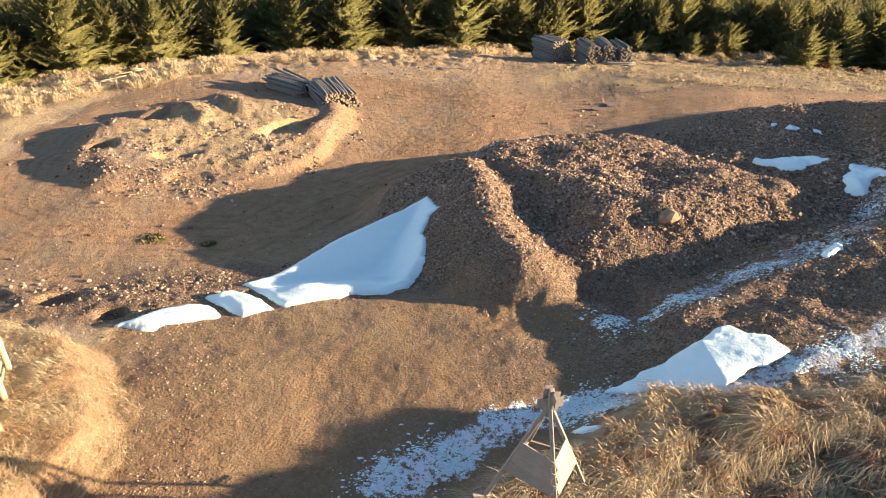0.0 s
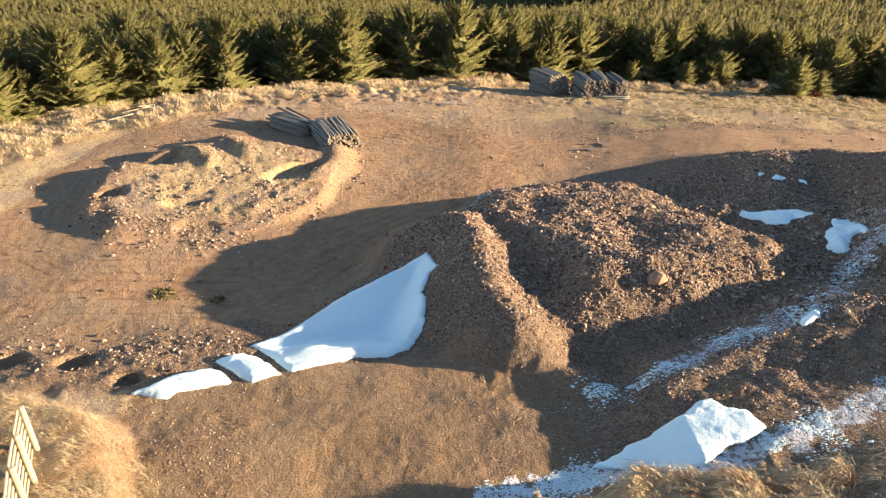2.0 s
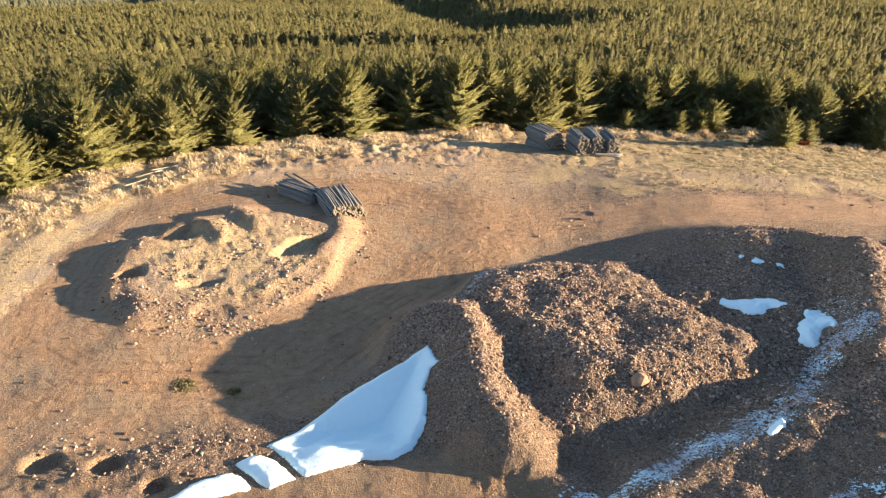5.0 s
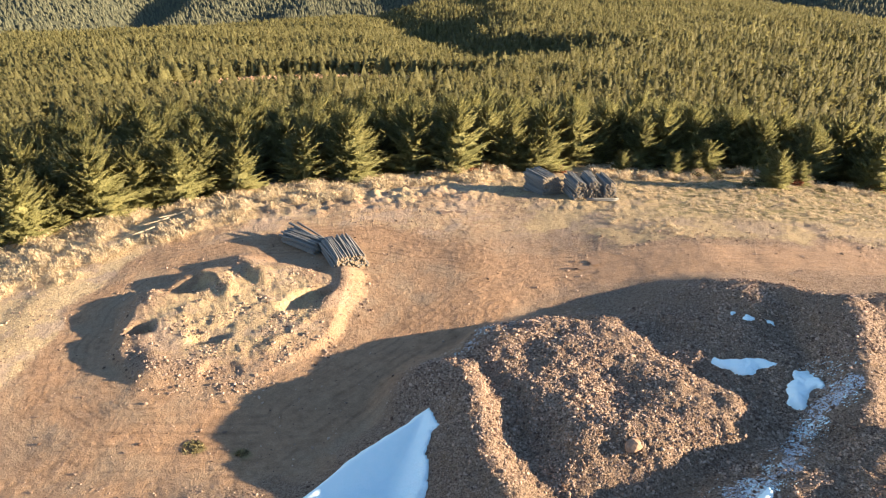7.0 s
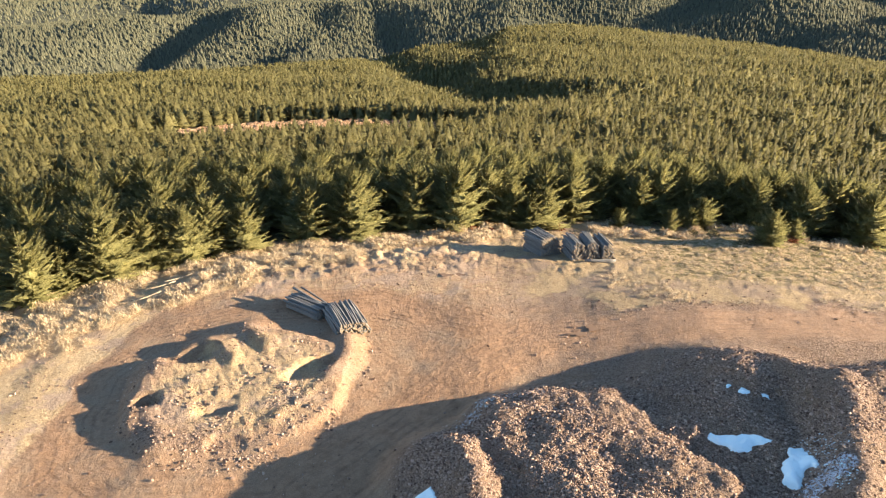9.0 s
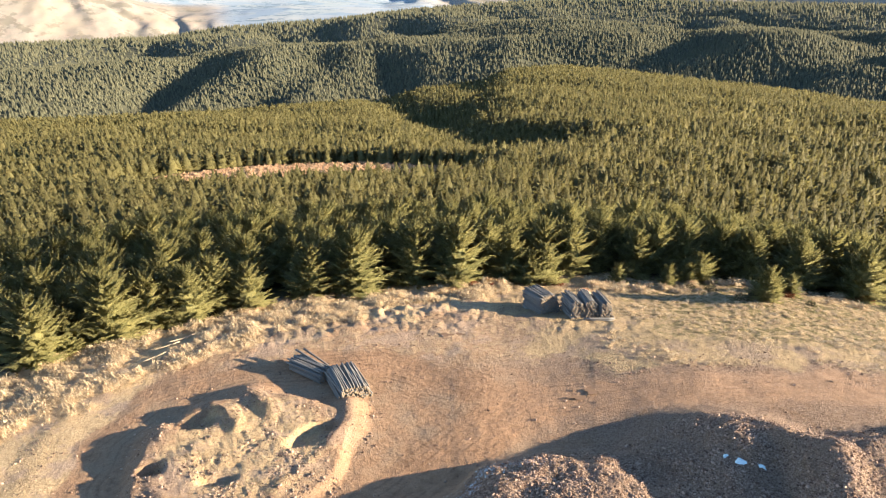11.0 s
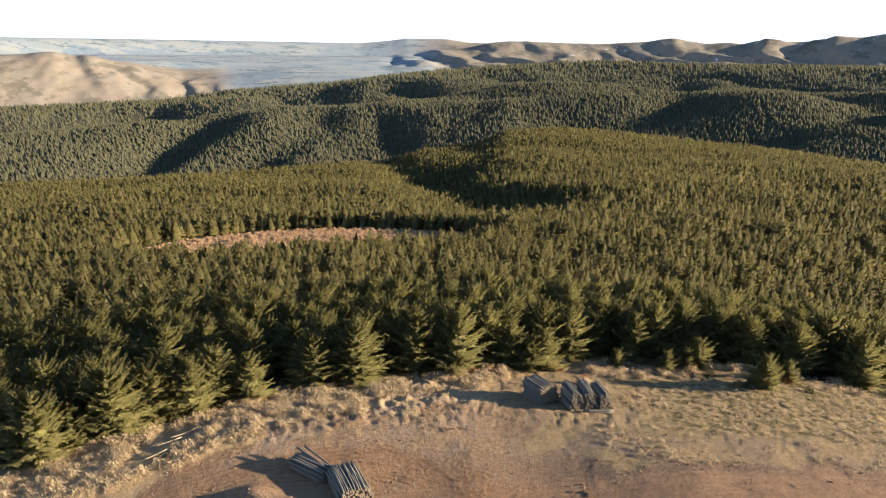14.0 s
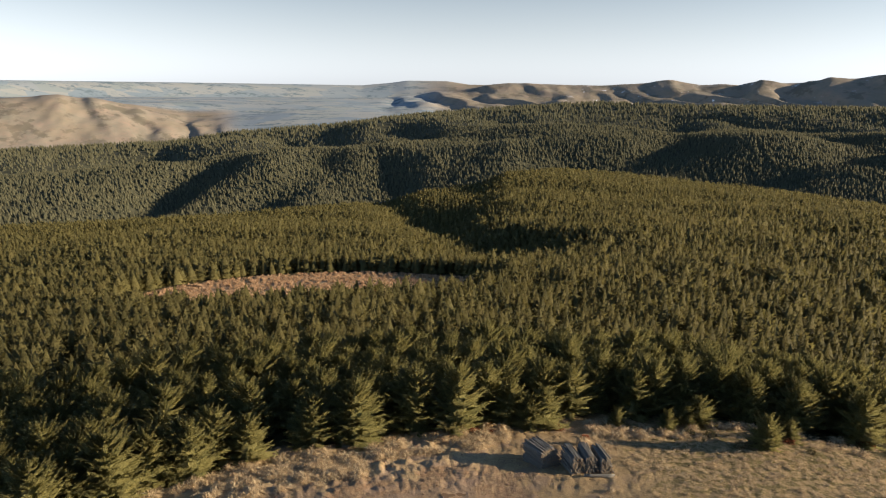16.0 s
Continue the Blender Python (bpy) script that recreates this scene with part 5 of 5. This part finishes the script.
def tussocks(name, x, y, radius, blades, seed, label, lean=(-0.25, 0.0), width=0.05, spread=1.2, material=None, rise=1.0):
    """Clumps of long dry blades, each a bent strip of two triangles."""
    rng = np.random.default_rng(seed)
    n = len(x)
    z = land(x, y)
    comb = (math.atan2(lean[1], lean[0]) + 1.1 * fbm(x, y, 2.5, 3, 31))[:, None]
    a = comb + rng.normal(0, spread, (n, blades))
    rad = radius[:, None]
    spot = rng.uniform(0, 2 * math.pi, (n, blades))
    root = rng.random((n, blades)) ** 0.7 * rad * 0.45
    reach = rad * rng.uniform(0.5, 1.4, (n, blades))
    tall = rad * rng.uniform(0.12, 0.42, (n, blades)) * rise
    c, s = np.cos(a), np.sin(a)
    bx, by = x[:, None] + np.cos(spot) * root, y[:, None] + np.sin(spot) * root
    mx, my = bx + c * reach * 0.35 + lean[0] * rad * 0.35, by + s * reach * 0.35 + lean[1] * rad * 0.35
    tx, ty = bx + c * reach + lean[0] * rad, by + s * reach + lean[1] * rad
    w = width * (0.6 + rng.random((n, blades))) * rad
    zz = z[:, None] - 0.03
    P = np.stack([np.stack([bx, by, zz + 0 * bx], -1), np.stack([mx - s * w, my + c * w, zz + tall], -1), np.stack([mx + s * w, my - c * w, zz + tall], -1), np.stack([tx, ty, zz + tall * 0.55], -1)], 2)
    k = (np.arange(n * blades) * 4)[:, None, None]
    F = np.array([(0, 1, 2), (2, 1, 3)])[None] + k
    return tagged(part(name, mesh(name, P.reshape(-1, 3), F.reshape(-1, 3)), material or STRAW), label, "grass", kind="stuff")


def all_tussocks():
    rng = np.random.default_rng(70)
    # knoll with the beacon
    x, y = rng.uniform(-1, 18, 4200), rng.uniform(7, 14.5, 4200)
    brow = np.interp(x, [0, 1, 2, 3.3, 4.4, 5.4, 6.5, 7.4, 8.7, 10, 12, 16, 20], [8.5, 10.5, 10.9, 11.1, 11.3, 12.6, 13.3, 12.9, 13.0, 12.8, 13.4, 14.0, 15.0])
    ok = (y < brow + 0.3 * fbm(x, y, 1.5, 2, 12)) & (rng.random(4200) < 0.3 + 0.6 * smooth(fbm(x, y, 2.0, 3, 16), -0.3, 0.4)) & (x > 0.4)
    x, y = x[ok], y[ok]
    tussocks("tussock_grass", x, y, rng.uniform(0.28, 0.7, len(x)), 60, 1, "long wind-combed straw-coloured tussock grass", (-0.5, -0.25), 0.011, 1.0, None, 1.25)
    # cushion of grass by the fence
    x, y = rng.uniform(-16, -7, 1500), rng.uniform(8, 17, 1500)
    side = np.interp(y, [8, 10.3, 11.6, 12.6, 13.7, 14.8, 16, 17.2], [-9.6, -9.2, -8.75, -8.5, -8.75, -9.7, -11.2, -13.7])
    ok = x < side + 0.8 + 0.15 * fbm(x, y, 1.5, 2, 13)
    x, y = x[ok], y[ok]
    tussocks("tussock_cushion", x, y, rng.uniform(0.28, 0.62, len(x)), 66, 2, "thick pale cushion of dry tussock grass", (-0.4, -0.3), 0.008, 1.3, MIXED_STRAW, 1.0)
    # verge along the wood
    x = rng.uniform(-60, 62, 3000)
    y = edge_of_wood(x) - 1.5 + rng.uniform(-11, 1.2, 3000) * np.where(x < -18, 1.4, np.where(x < -8, 1.0, 0.55))
    ok = (fbm(x, y, 3, 2, 14) > -0.1) & (np.abs(x - 14.5) > 5.5) | (x < -14) & (fbm(x, y, 2, 2, 15) > -0.35)
    ok &= (x < 20) | (rng.random(3000) < 0.35)
    ok &= (rng.random(3000) < 0.68) & (away(x, y, LOOP) > 4.4)
    ok &= away(x, y, [(-29, 57), (-27, 62.5)]) > 1.9
    x, y = x[ok], y[ok]
    tussocks("tussock_verge", x, y, rng.uniform(0.65, 1.25, len(x)), 100, 3, "pale dry tussocks along the edge of the wood", (-0.1, 0), 0.014, 3.0, PALE_STRAW, 1.6)
    # round tussocks standing singly
    x = np.array([6.3, 8.2, 17.9, 24.6, 27.9, 33.7, 36.6, 38.0, 42.4, 39.6, 29.5, 47.0])
    y = np.array([80.6, 80.4, 75.6, 81.4, 81.2, 81.4, 82.6, 82.0, 82.4, 81.6, 80.0, 80.0])
    tussocks("round_tussocks", x, y, rng.uniform(0.8, 1.15, len(x)), 160, 6, "round tan tussocks standing at the edge of the wood", (-0.05, 0), 0.03, 3.0, PALE_STRAW, 2.4)
    # low tufts on the meadow
    x, y = rng.uniform(16, 66, 2600), rng.uniform(53, 82, 2600)
    ok = (y < edge_of_wood(x) - 1) & (fbm(x, y, 4, 3, 18) > 0.0)
    x, y = x[ok], y[ok]
    tussocks("meadow_tufts", x, y, rng.uniform(0.2, 0.5, len(x)), 22, 4, "low dry tufts of grass on the meadow", (-0.1, 0), 0.04, 3.0, PALE_STRAW, 1.6)
    # bracken in the glade
    x, y = rng.uniform(-160, 30, 4200), rng.uniform(225, 345, 4200)
    ok = blob(x, y, *GLADE) > 0.08
    x, y = x[ok], y[ok]
    tussocks("bracken", x, y, rng.uniform(0.8, 1.7, len(x)), 24, 5, "rusty dead bracken in the forest glade", (-0.1, 0), 0.10, 3.0, RUSTY, 1.8)


all_tussocks()

# ---- puddles ----
WATER = Nodes("puddle_water")
WATER.bsdf.inputs["IOR"].default_value = 1.33
WATER.bsdf.inputs["Specular IOR Level"].default_value = 0.5
WATER.bump((WATER.noise(3, 2), 0.05, 0.02))
WATER = WATER.done((0.20, 0.13, 0.075), 0.06)


def puddle(x, y, rx, ry, turn):
    n = 28
    V = [(0, 0, 0)]
    for k in range(n):
        a = 2 * math.pi * k / n
        w = 1 + 0.28 * math.sin(3 * a + x) + 0.15 * math.sin(5 * a + y)
        V.append((math.cos(a) * rx * w, math.sin(a) * ry * w, 0))
    me = bpy.data.meshes.new("puddle")
    me.from_pydata(V, [], [(0, k + 1, (k + 1) % n + 1) for k in range(n)])
    ob = part("puddle", me, WATER)
    ob.matrix_basis = pose(x, y, float(land(x, y)) + 0.03, 0, 0, turn)
    tagged(ob, "shallow muddy puddle on the dirt track", "puddle", "puddles")


for row in ((13.6, 49.7, 0.8, 0.4, 0), (12.3, 49.0, 1.0, 0.3, 10), (0.9, 61.1, 0.7, 0.35, 0), (2.3, 61.4, 0.7, 0.3, 0)):
    puddle(*row)
